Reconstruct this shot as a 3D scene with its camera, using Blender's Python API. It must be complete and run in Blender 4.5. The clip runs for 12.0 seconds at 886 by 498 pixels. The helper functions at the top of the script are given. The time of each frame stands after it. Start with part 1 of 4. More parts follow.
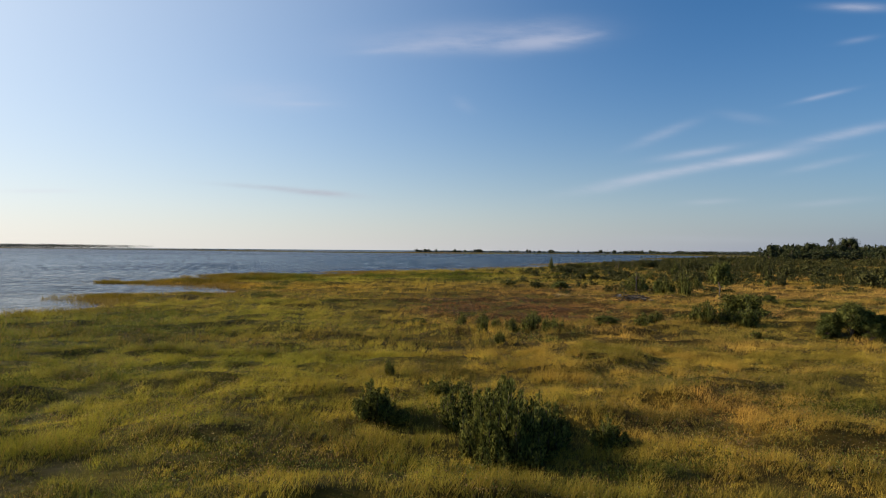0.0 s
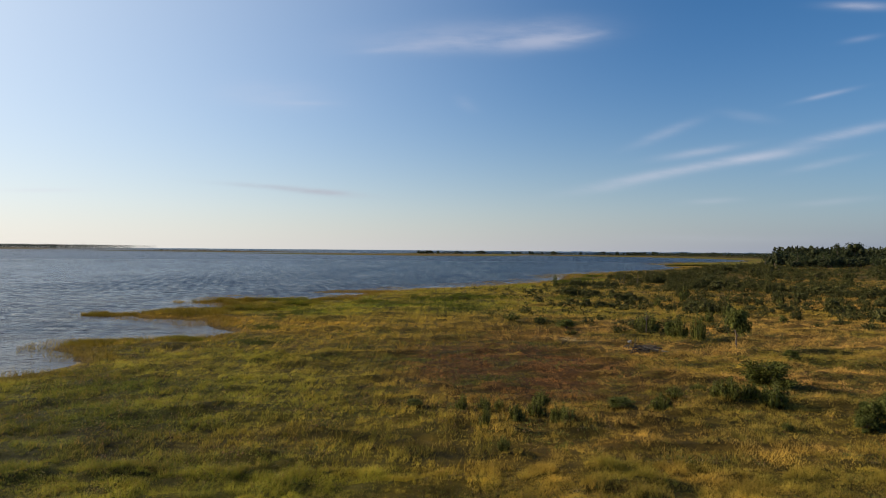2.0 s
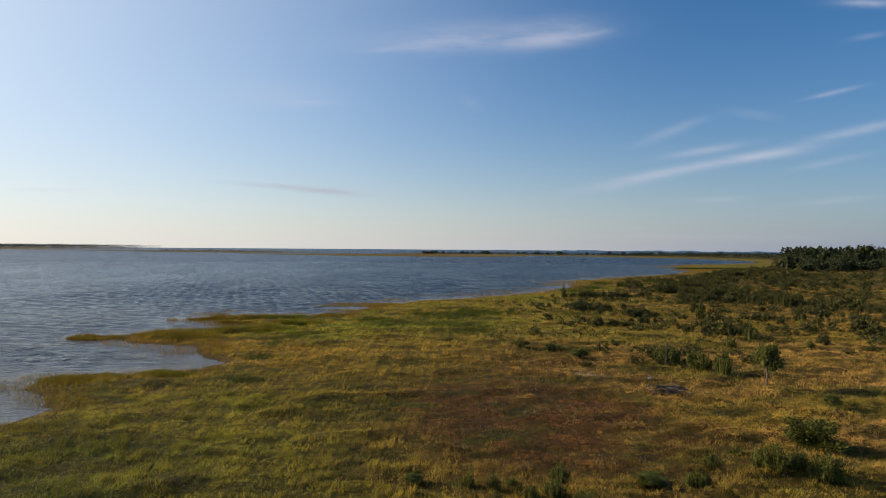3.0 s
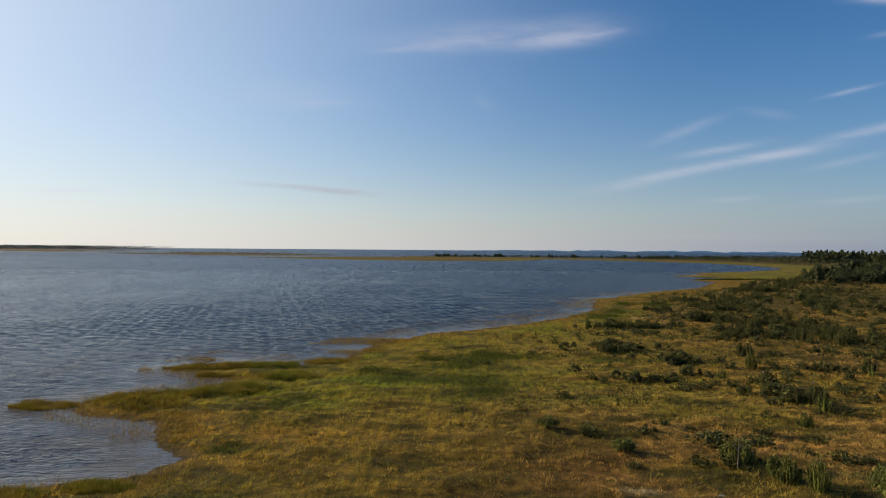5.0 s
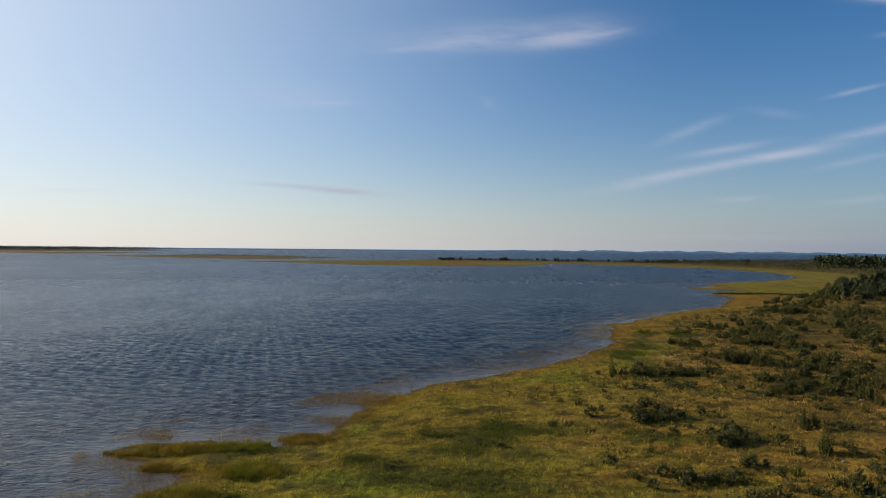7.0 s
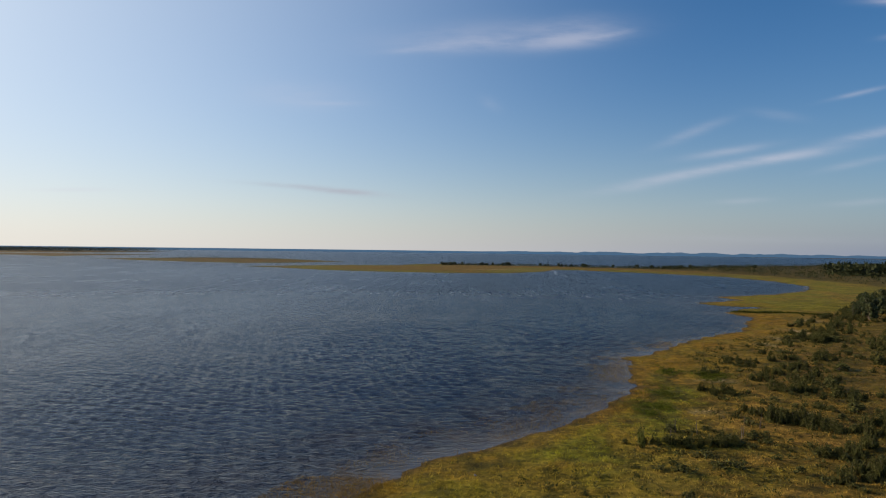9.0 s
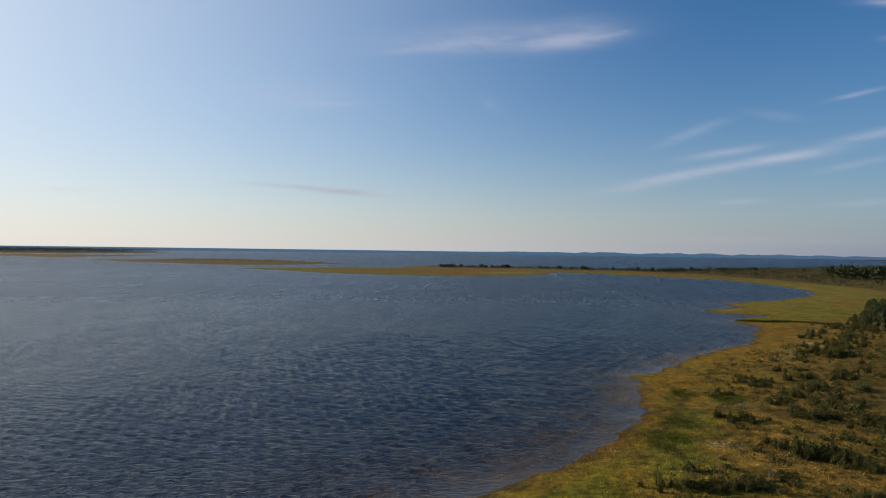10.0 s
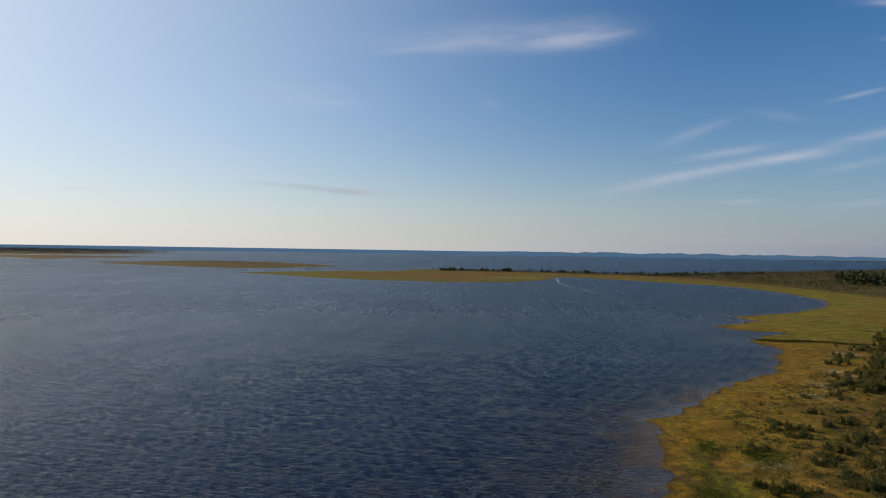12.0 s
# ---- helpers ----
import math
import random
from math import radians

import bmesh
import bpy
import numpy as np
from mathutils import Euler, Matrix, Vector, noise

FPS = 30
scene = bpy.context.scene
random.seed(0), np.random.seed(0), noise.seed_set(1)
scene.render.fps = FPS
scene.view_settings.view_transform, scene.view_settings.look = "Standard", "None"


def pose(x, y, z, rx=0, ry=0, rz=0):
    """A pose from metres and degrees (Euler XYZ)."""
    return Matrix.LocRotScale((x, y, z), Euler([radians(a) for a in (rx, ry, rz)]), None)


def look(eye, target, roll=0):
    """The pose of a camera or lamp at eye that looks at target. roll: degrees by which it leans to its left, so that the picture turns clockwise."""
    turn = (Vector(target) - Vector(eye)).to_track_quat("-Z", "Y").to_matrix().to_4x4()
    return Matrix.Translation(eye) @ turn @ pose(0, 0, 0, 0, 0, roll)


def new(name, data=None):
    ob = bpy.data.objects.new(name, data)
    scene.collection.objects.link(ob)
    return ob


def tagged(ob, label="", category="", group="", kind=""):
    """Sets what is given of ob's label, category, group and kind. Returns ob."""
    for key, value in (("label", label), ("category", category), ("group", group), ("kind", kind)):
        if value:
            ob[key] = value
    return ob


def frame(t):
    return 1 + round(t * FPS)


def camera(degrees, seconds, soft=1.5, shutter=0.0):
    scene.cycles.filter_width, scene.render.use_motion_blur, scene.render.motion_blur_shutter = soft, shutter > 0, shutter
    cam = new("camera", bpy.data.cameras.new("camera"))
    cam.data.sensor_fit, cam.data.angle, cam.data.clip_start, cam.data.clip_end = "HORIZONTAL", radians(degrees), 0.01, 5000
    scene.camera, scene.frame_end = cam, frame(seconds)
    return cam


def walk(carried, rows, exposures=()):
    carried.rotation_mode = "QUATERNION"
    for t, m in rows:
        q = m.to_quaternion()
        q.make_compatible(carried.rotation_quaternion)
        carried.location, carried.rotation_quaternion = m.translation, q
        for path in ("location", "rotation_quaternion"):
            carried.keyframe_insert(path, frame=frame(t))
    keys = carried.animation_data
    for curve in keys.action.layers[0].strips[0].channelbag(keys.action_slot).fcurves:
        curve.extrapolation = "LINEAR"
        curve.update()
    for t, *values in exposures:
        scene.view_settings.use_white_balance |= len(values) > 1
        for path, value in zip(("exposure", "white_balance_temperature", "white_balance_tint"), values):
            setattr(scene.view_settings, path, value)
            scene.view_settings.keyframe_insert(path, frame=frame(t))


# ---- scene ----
cam = camera(68.2, 12.0, soft=1.0)
PATH = [
    (0, (-0.461, 0.404, 5.15), (-0.457, 2.404, 5.1531), 0.48),
    (0.5, (-0.478, 0.352, 6.111), (-0.474, 2.352, 6.1151), 0.46),
    (1, (-0.445, 0.999, 7.088), (-0.44, 2.999, 7.0919), 0.44),
    (1.5, (-0.317, 2.256, 8.199), (-0.315, 4.256, 8.2017), 0.52),
    (2, (-0.257, 4.046, 9.512), (-0.26, 6.046, 9.5127), 0.5),
    (2.5, (-0.223, 6.308, 10.879), (-0.233, 8.308, 10.8776), 0.47),
    (3, (-0.191, 8.99, 12.218), (-0.21, 10.99, 12.2151), 0.44),
    (5, (-0.197, 23.088, 17.919), (-0.254, 25.088, 17.9161), 0.46),
    (5.5, (-0.325, 27.283, 19.567), (-0.387, 29.283, 19.5644), 0.46),
    (6, (-0.466, 31.682, 21.306), (-0.532, 33.682, 21.3033), 0.47),
    (6.5, (-0.589, 36.258, 23.083), (-0.657, 38.258, 23.0808), 0.49),
    (7, (-0.675, 40.98, 24.891), (-0.746, 42.98, 24.8876), 0.51),
    (9, (-0.956, 60.837, 32.234), (-1.033, 62.837, 32.2331), 0.73),
    (9.5, (-1.025, 65.952, 33.97), (-1.101, 67.952, 33.9698), 0.76),
    (10, (-1.082, 71.115, 35.565), (-1.156, 73.115, 35.5652), 0.79),
    (10.5, (-1.024, 76.337, 37.082), (-1.099, 78.337, 37.0833), 0.81),
    (11, (-0.747, 81.647, 38.715), (-0.822, 83.647, 38.7159), 0.84),
    (11.5, (-0.389, 87.09, 40.515), (-0.466, 89.09, 40.5157), 0.87),
    (12, (0.028, 92.733, 42.539), (-0.05, 94.733, 42.538), 0.9),
]
walk(cam, [(t, look(eye, target, roll)) for t, eye, target, roll in PATH], [(0, 0.35), (3, 0.3), (6, 0.26), (9.5, 0.21), (12, 0.19)])

# ---- light ----
SUN_EL, SUN_AZ = 19.5, 289.0          # degrees; the azimuth runs clockwise from +y
to_sun = Vector((math.sin(radians(SUN_AZ)) * math.cos(radians(SUN_EL)), math.cos(radians(SUN_AZ)) * math.cos(radians(SUN_EL)), math.sin(radians(SUN_EL))))
sun = new("sun", bpy.data.lights.new("sun", "SUN"))
sun.data.energy, sun.data.angle, sun.data.color = 5.0, radians(0.6), (1.0, 0.82, 0.58)
sun.matrix_world = look(to_sun * 200, (0, 0, 0))

world = bpy.data.worlds.new("sky")
scene.world = world
world.use_nodes = True
wn, wl = world.node_tree.nodes, world.node_tree.links
wn.clear()


def wmath(op, a, b=None, clamp=False):
    n = wn.new("ShaderNodeMath")
    n.operation, n.use_clamp = op, clamp
    for i, v in enumerate((a, b)):
        if v is None:
            continue
        if isinstance(v, (int, float)):
            n.inputs[i].default_value = v
        else:
            wl.new(v, n.inputs[i])
    return n.outputs[0]


def wmix(fac, a, b, blend="MIX"):
    n = wn.new("ShaderNodeMix")
    n.data_type, n.blend_type = "RGBA", blend
    for sock, v in ((n.inputs[0], fac), (n.inputs[6], a), (n.inputs[7], b)):
        if isinstance(v, (int, float)):
            sock.default_value = v
        elif isinstance(v, tuple):
            sock.default_value = (*v, 1)
        else:
            wl.new(v, sock)
    return n.outputs[2]


sky = wn.new("ShaderNodeTexSky")
sky.sky_type, sky.sun_disc = "NISHITA", False
sky.sun_elevation, sky.sun_rotation = radians(SUN_EL), radians(SUN_AZ)
sky.altitude, sky.air_density, sky.dust_density, sky.ozone_density = 0, 1.0, 0.35, 4.0
coord = wn.new("ShaderNodeTexCoord")
split = wn.new("ShaderNodeSeparateXYZ")
wl.new(coord.outputs["Generated"], split.inputs[0])
ahead = wmath("MAXIMUM", split.outputs[1], 0.04)
cu, cv = wmath("DIVIDE", split.outputs[0], ahead), wmath("DIVIDE", split.outputs[2], ahead)
plane = wn.new("ShaderNodeCombineXYZ")
wl.new(cu, plane.inputs[0])
wl.new(cv, plane.inputs[1])
# thin evening cirrus: centre, slope in degrees, half length, half breadth, density
CLOUD_HIGH = [(-0.082, 0.305, 4.5, 0.043, 0.0052, 0.34), (0.043, 0.314, 3.5, 0.104, 0.0112, 0.46), (0.164, 0.32, 8.5, 0.069, 0.013, 0.5), (0.147, 0.342, 4.5, 0.065, 0.013, 0.3),
          (-0.039, 0.325, 4.5, 0.112, 0.0173, 0.22), (0.22, 0.329, 11.5, 0.024, 0.0043, 0.34), (0.082, 0.331, 2.5, 0.13, 0.0225, 0.16)]
CIRRUS = [(0.352, 0.122, 11.0, 0.117, 0.0069, 0.62), (0.481, 0.145, 9.5, 0.078, 0.0069, 0.55), (0.619, 0.184, 12.5, 0.078, 0.0069, 0.62), (0.39, 0.152, 9.5, 0.06, 0.006, 0.44),
          (0.336, 0.18, 21.5, 0.047, 0.0069, 0.4), (0.579, 0.24, 13.5, 0.04, 0.0035, 0.42), (0.58, 0.136, 12.5, 0.052, 0.0052, 0.3), (0.408, 0.077, 3.5, 0.035, 0.0043, 0.34),
          (0.634, 0.377, -0.5, 0.047, 0.006, 0.7), (-0.262, 0.233, -3.5, 0.082, 0.0207, 0.24), (-0.215, 0.222, -0.5, 0.039, 0.0035, 0.18), (0.463, 0.207, -7.5, 0.035, 0.0069, 0.2),
          (0.24, 0.095, 8.5, 0.052, 0.0069, 0.3), (0.594, 0.078, 5.5, 0.06, 0.0052, 0.2), (-0.615, 0.085, 0.5, 0.06, 0.0035, 0.4), (0.635, 0.327, 10.5, 0.026, 0.0043, 0.22),
          (0.031, 0.223, -29.5, 0.017, 0.0086, 0.14)]
streak_map = wn.new("ShaderNodeMapping")
streak_map.inputs["Rotation"].default_value = (0, 0, radians(-9))
streak_map.inputs["Scale"].default_value = (9, 42, 1)
wl.new(plane.outputs[0], streak_map.inputs[0])
streak = wn.new("ShaderNodeTexNoise")
streak.inputs["Scale"].default_value, streak.inputs["Detail"].default_value, streak.inputs["Roughness"].default_value = 1.0, 6.0, 0.6
wl.new(streak_map.outputs[0], streak.inputs[0])
streaky = wmath("MULTIPLY_ADD", streak.outputs[0], 2.6, False)
wn_streak = streaky.node
wn_streak.inputs[2].default_value = -0.55
wn_streak.use_clamp = True


def cirrus(rows):
    total = None
    for u, v, slope, a, b, dens in rows:
        m = wn.new("ShaderNodeMapping")
        m.vector_type = "TEXTURE"
        m.inputs["Location"].default_value = (u, v, 0)
        m.inputs["Rotation"].default_value = (0, 0, radians(slope))
        m.inputs["Scale"].default_value = (a, b, 1)
        wl.new(plane.outputs[0], m.inputs[0])
        dot = wn.new("ShaderNodeVectorMath")
        dot.operation = "DOT_PRODUCT"
        wl.new(m.outputs[0], dot.inputs[0])
        wl.new(m.outputs[0], dot.inputs[1])
        g = wmath("MULTIPLY", wmath("EXPONENT", wmath("MULTIPLY", dot.outputs["Value"], -1.0)), dens)
        total = g if total is None else wmath("ADD", total, g)
    return total


front = wmath("GREATER_THAN", split.outputs[1], 0.05)
wisp = wmath("MULTIPLY_ADD", streaky, 0.5)
wisp.node.inputs[2].default_value = 0.14
veil = wmath("MULTIPLY", wmath("MULTIPLY", cirrus(CLOUD_HIGH + CIRRUS), wisp), front, True)
grey = wmath("MULTIPLY", wmath("MULTIPLY", cirrus([(-0.261, 0.093, -3.5, 0.078, 0.0035, 0.55), (-0.184, 0.085, -4.5, 0.052, 0.0043, 0.9), (0.42, 0.02, 0.0, 0.2, 0.006, 0.2)]), streaky), front, True)
SKY_GAIN = 0.77
clear = wn.new("ShaderNodeHueSaturation")
clear.inputs["Saturation"].default_value, clear.inputs["Value"].default_value = 1.22, SKY_GAIN
wl.new(sky.outputs[0], clear.inputs["Color"])
tone = wmix(1.0, clear.outputs[0], (1.03, 1.02, 1.07), "MULTIPLY")
# the bright veil on the sun's side
side = wn.new("ShaderNodeVectorMath")
side.operation = "DOT_PRODUCT"
wl.new(coord.outputs["Generated"], side.inputs[0])
side.inputs[1].default_value = to_sun
glow = wmath("POWER", wmath("MAXIMUM", side.outputs["Value"], 0.0), 2.2)
tone = wmix(wmath("MULTIPLY", glow, 0.88, True), tone, (5.9, 6.5, 7.0))
# the aureole close round the sun
aureole = wmath("POWER", wmath("MAXIMUM", side.outputs["Value"], 0.0), 22.0)
tone = wmix(aureole, tone, (12.0, 11.5, 10.5))
# pale sea haze that thickens towards the horizon
haze = wmath("EXPONENT", wmath("MULTIPLY", wmath("ABSOLUTE", split.outputs[2]), -11.0))
sunward = wmath("MULTIPLY_ADD", side.outputs["Value"], 0.95, True)
sunward.node.inputs[2].default_value = 0.27
tone = wmix(wmath("MULTIPLY", haze, 0.85), tone, wmix(sunward, (1.6, 1.98, 2.9), (6.0, 5.75, 5.35)))
tone = wmix(veil, tone, (4.7, 4.65, 5.3))
tone = wmix(grey, tone, (3.3, 3.5, 4.0))
# the open sea beyond the bay, and a low far coast on it
bearing = wmath("ARCTAN2", split.outputs[0], split.outputs[1])
coast = wn.new("ShaderNodeTexNoise")
coast.noise_dimensions = "1D"
coast.inputs["Scale"].default_value, coast.inputs["Detail"].default_value = 22.0, 3.0
wl.new(bearing, coast.inputs["W"])
def wspan(value, a, b):
    n = wn.new("ShaderNodeMapRange")
    wl.new(value, n.inputs[0])
    n.inputs[1].default_value, n.inputs[2].default_value = a, b
    return n.outputs[0]


hills = wmath("MULTIPLY", wmath("MULTIPLY", wspan(bearing, 0.02, 0.12), wspan(bearing, 0.62, 0.5)), wspan(coast.outputs[0], 0.36, 0.62))
rim = wmath("MULTIPLY_ADD", hills, 0.0022, True)
rim.node.inputs[2].default_value, rim.node.use_clamp = -0.0032, False
below = wspan(wmath("SUBTRACT", rim, split.outputs[2]), -0.0003, 0.0003)
offing = wmix(wspan(split.outputs[2], -0.0034, -0.0012), (0.50, 1.0, 1.70), (0.68, 1.12, 1.72))
tone = wmix(below, tone, offing)
back = wn.new("ShaderNodeBackground")
back.inputs[1].default_value = 0.115
wl.new(tone, back.inputs[0])
wout = wn.new("ShaderNodeOutputWorld")
wl.new(back.outputs[0], wout.inputs[0])


# ---- materials ----
def material(name):
    m = bpy.data.materials.new(name)
    m.use_nodes = True
    t = m.node_tree
    return m, t, t.nodes["Principled BSDF"]


def node(t, kind, ins=(), **sets):
    n = t.nodes.new(kind)
    if "operation" in sets:
        n.operation = sets["operation"]
    for k, v in dict(ins).items():
        if hasattr(v, "links") and hasattr(v, "node"):
            t.links.new(v, n.inputs[k])
        else:
            n.inputs[k].default_value = v
    return n


def tex_noise(t, where, scale, detail=4.0, rough=0.6):
    return node(t, "ShaderNodeTexNoise", {"Vector": where, "Scale": scale, "Detail": detail, "Roughness": rough})


def ramp(t, fac, stops):
    n = t.nodes.new("ShaderNodeValToRGB")
    t.links.new(fac, n.inputs[0])
    while len(n.color_ramp.elements) < len(stops):
        n.color_ramp.elements.new(0.5)
    for e, (p, c) in zip(n.color_ramp.elements, stops):
        e.position, e.color = p, (*c, 1)
    return n.outputs[0]


def mix(t, fac, a, b, blend="MIX"):
    n = t.nodes.new("ShaderNodeMix")
    n.data_type, n.blend_type = "RGBA", blend
    for sock, v in ((n.inputs[0], fac), (n.inputs[6], a), (n.inputs[7], b)):
        if isinstance(v, (int, float)):
            sock.default_value = v
        elif isinstance(v, tuple):
            sock.default_value = (*v, 1)
        else:
            t.links.new(v, sock)
    return n.outputs[2]


def here(t):
    return t.nodes.new("ShaderNodeNewGeometry").outputs["Position"]


def bumped(t, bsdf, height, strength, distance):
    b = node(t, "ShaderNodeBump", {"Strength": strength, "Distance": distance, "Height": height})
    t.links.new(b.outputs[0], bsdf.inputs["Normal"])


def attr(t, name):
    n = t.nodes.new("ShaderNodeAttribute")
    n.attribute_name = name
    return n


def make_ground():
    m, t, b = material("meadow_soil")
    p = here(t)
    tint = attr(t, "tint").outputs["Color"]
    fine = tex_noise(t, p, 3.2, 6.0, 0.7).outputs[0]
    wide = tex_noise(t, p, 0.35, 5.0, 0.65).outputs[0]
    col = mix(t, 1.0, tint, ramp(t, fine, [(0.25, (0.45, 0.45, 0.42)), (0.75, (1.3, 1.25, 1.15))]), "MULTIPLY")
    col = mix(t, 1.0, col, ramp(t, wide, [(0.3, (0.62, 0.68, 0.6)), (0.7, (1.32, 1.22, 1.15))]), "MULTIPLY")
    middle = tex_noise(t, p, 1.05, 3.0, 0.6).outputs[0]
    col = mix(t, 1.0, col, ramp(t, middle, [(0.32, (0.6, 0.62, 0.6)), (0.66, (1.4, 1.33, 1.25))]), "MULTIPLY")
    t.links.new(col, b.inputs["Base Color"])
    b.inputs["Roughness"].default_value = 0.95
    b.inputs["Specular IOR Level"].default_value = 0.1
    bumped(t, b, tex_noise(t, p, 1.6, 8.0, 0.75).outputs[0], 0.9, 0.35)
    return m


def make_blades(name, through_light=0.35, tint_attr=True, colour=(0.2, 0.2, 0.05), spread=0.35, rough=0.6):
    """Grass, reeds and leaves: a coloured blade that lets some light through."""
    m, t, b = material(name)
    base = attr(t, "tint").outputs["Color"] if tint_attr else None
    rnd = t.nodes.new("ShaderNodeNewGeometry").outputs["Random Per Island"]
    vary = ramp(t, rnd, [(0.0, (1 - spread, 1 - spread, 1 - spread * 0.9)), (0.6, (1.0, 1.0, 1.0)), (1.0, (1 + spread * 1.2, 1 + spread * 1.05, 1 + spread))])
    col = mix(t, 1.0, base if tint_attr else colour, vary, "MULTIPLY")
    wide = tex_noise(t, here(t), 0.5, 3.0).outputs[0]
    col = mix(t, 1.0, col, ramp(t, wide, [(0.3, (0.7, 0.75, 0.68)), (0.7, (1.24, 1.17, 1.12))]), "MULTIPLY")
    t.links.new(col, b.inputs["Base Color"])
    b.inputs["Roughness"].default_value, b.inputs["Specular IOR Level"].default_value = rough, 0.08
    tr = t.nodes.new("ShaderNodeBsdfTranslucent")
    t.links.new(col, tr.inputs[0])
    ms = t.nodes.new("ShaderNodeMixShader")
    ms.inputs[0].default_value = through_light
    t.links.new(b.outputs[0], ms.inputs[1])
    t.links.new(tr.outputs[0], ms.inputs[2])
    t.links.new(ms.outputs[0], t.nodes["Material Output"].inputs[0])
    return m


def make_rough(name, c1, c2, scale, rough=0.9, bump=0.5, dist=0.02):
    m, t, b = material(name)
    p = here(t)
    n1, n2 = tex_noise(t, p, scale, 6.0, 0.65).outputs[0], tex_noise(t, p, scale * 0.13, 3.0).outputs[0]
    col = mix(t, 1.0, ramp(t, n1, [(0.3, c1), (0.7, c2)]), ramp(t, n2, [(0.3, (0.75, 0.75, 0.75)), (0.7, (1.2, 1.2, 1.2))]), "MULTIPLY")
    t.links.new(col, b.inputs["Base Color"])
    b.inputs["Roughness"].default_value = rough
    bumped(t, b, n1, bump, dist)
    return m


def make_water():
    m, t, b = material("bay_water")
    p = here(t)
    shallow = attr(t, "shallow").outputs["Fac"]
    beds = tex_noise(t, p, 0.09, 5.0, 0.65).outputs[0]
    weedy = node(t, "ShaderNodeMath", {0: shallow, 1: 0.6}, operation="POWER").outputs[0]
    fac = node(t, "ShaderNodeMath", {0: weedy, 1: ramp(t, beds, [(0.35, (0.25, 0.25, 0.25)), (0.65, (1, 1, 1))])}, operation="MULTIPLY").outputs[0]
    col = mix(t, attr(t, "silt").outputs["Fac"], (0.0005, 0.010, 0.034), (0.062, 0.09, 0.124))
    col = mix(t, fac, col, (0.075, 0.055, 0.038))
    t.links.new(col, b.inputs["Base Color"])
    b.inputs["IOR"].default_value, b.inputs["Specular IOR Level"].default_value = 1.2, 0.5
    # the lee of the shore lies calm and mirrors the pale sky
    still = node(t, "ShaderNodeMapRange", {0: shallow, 1: 0.3, 2: 0.9, 3: 0.0, 4: 1.0}).outputs[0]
    # the wind freshens from the sheltered west towards the head of the bay
    apart = node(t, "ShaderNodeSeparateXYZ", {0: p})
    across = apart.outputs[0]
    outside = node(t, "ShaderNodeMapRange", {0: apart.outputs[1], 1: 950.0, 2: 1350.0}).outputs[0]
    fresh = node(t, "ShaderNodeMapRange", {0: across, 1: -110.0, 2: 40.0, 3: 0.0, 4: 1.0}).outputs[0]
    fresh = node(t, "ShaderNodeMath", {0: fresh, 1: outside}, operation="MAXIMUM").outputs[0]
    # wind waves: short crests across the wind, on longer swells, with gust patches and streaks
    long = t.nodes.new("ShaderNodeMapping")
    long.inputs["Rotation"].default_value = (0, 0, radians(12))
    long.inputs["Scale"].default_value = (0.42, 1.0, 1)
    t.links.new(p, long.inputs[0])
    w1 = tex_noise(t, long.outputs[0], 1.15, 3.0, 0.6).outputs[0]
    w2 = tex_noise(t, long.outputs[0], 3.0, 2.0, 0.55).outputs[0]
    w0 = tex_noise(t, long.outputs[0], 0.26, 2.0, 0.5).outputs[0]
    gust = tex_noise(t, p, 0.012, 3.0).outputs[0]
    lanes = t.nodes.new("ShaderNodeMapping")
    lanes.inputs["Rotation"].default_value = (0, 0, radians(-24))
    lanes.inputs["Scale"].default_value = (0.11, 0.016, 1)
    t.links.new(p, lanes.inputs[0])
    lane = tex_noise(t, lanes.outputs[0], 1.0, 4.0, 0.6).outputs[0]
    h = node(t, "ShaderNodeMath", {0: w2, 1: 0.5, 2: w1}, operation="MULTIPLY_ADD").outputs[0]
    h = node(t, "ShaderNodeMath", {0: w0, 1: 0.7, 2: h}, operation="MULTIPLY_ADD").outputs[0]
    streaks = t.nodes.new("ShaderNodeMapping")
    streaks.inputs["Rotation"].default_value = (0, 0, radians(6))
    streaks.inputs["Scale"].default_value = (0.24, 0.02, 1)
    t.links.new(p, streaks.inputs[0])
    fine = tex_noise(t, streaks.outputs[0], 1.0, 3.0, 0.6).outputs[0]
    gust = node(t, "ShaderNodeMath", {0: gust, 1: 0.8, 2: lane}, operation="MULTIPLY_ADD").outputs[0]
    gust = node(t, "ShaderNodeMath", {0: fine, 1: 0.8, 2: gust}, operation="MULTIPLY_ADD").outputs[0]
    power = node(t, "ShaderNodeMapRange", {0: gust, 1: 1.08, 2: 1.52, 3: 0.85, 4: 1.25}).outputs[0]
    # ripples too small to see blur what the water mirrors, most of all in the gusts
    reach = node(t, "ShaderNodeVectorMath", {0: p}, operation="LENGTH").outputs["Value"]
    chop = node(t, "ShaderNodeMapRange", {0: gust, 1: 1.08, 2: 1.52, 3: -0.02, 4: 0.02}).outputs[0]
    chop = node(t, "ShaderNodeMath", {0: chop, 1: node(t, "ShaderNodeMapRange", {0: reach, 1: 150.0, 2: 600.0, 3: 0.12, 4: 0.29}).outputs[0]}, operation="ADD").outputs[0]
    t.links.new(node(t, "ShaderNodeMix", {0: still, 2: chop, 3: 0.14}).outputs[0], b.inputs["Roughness"])
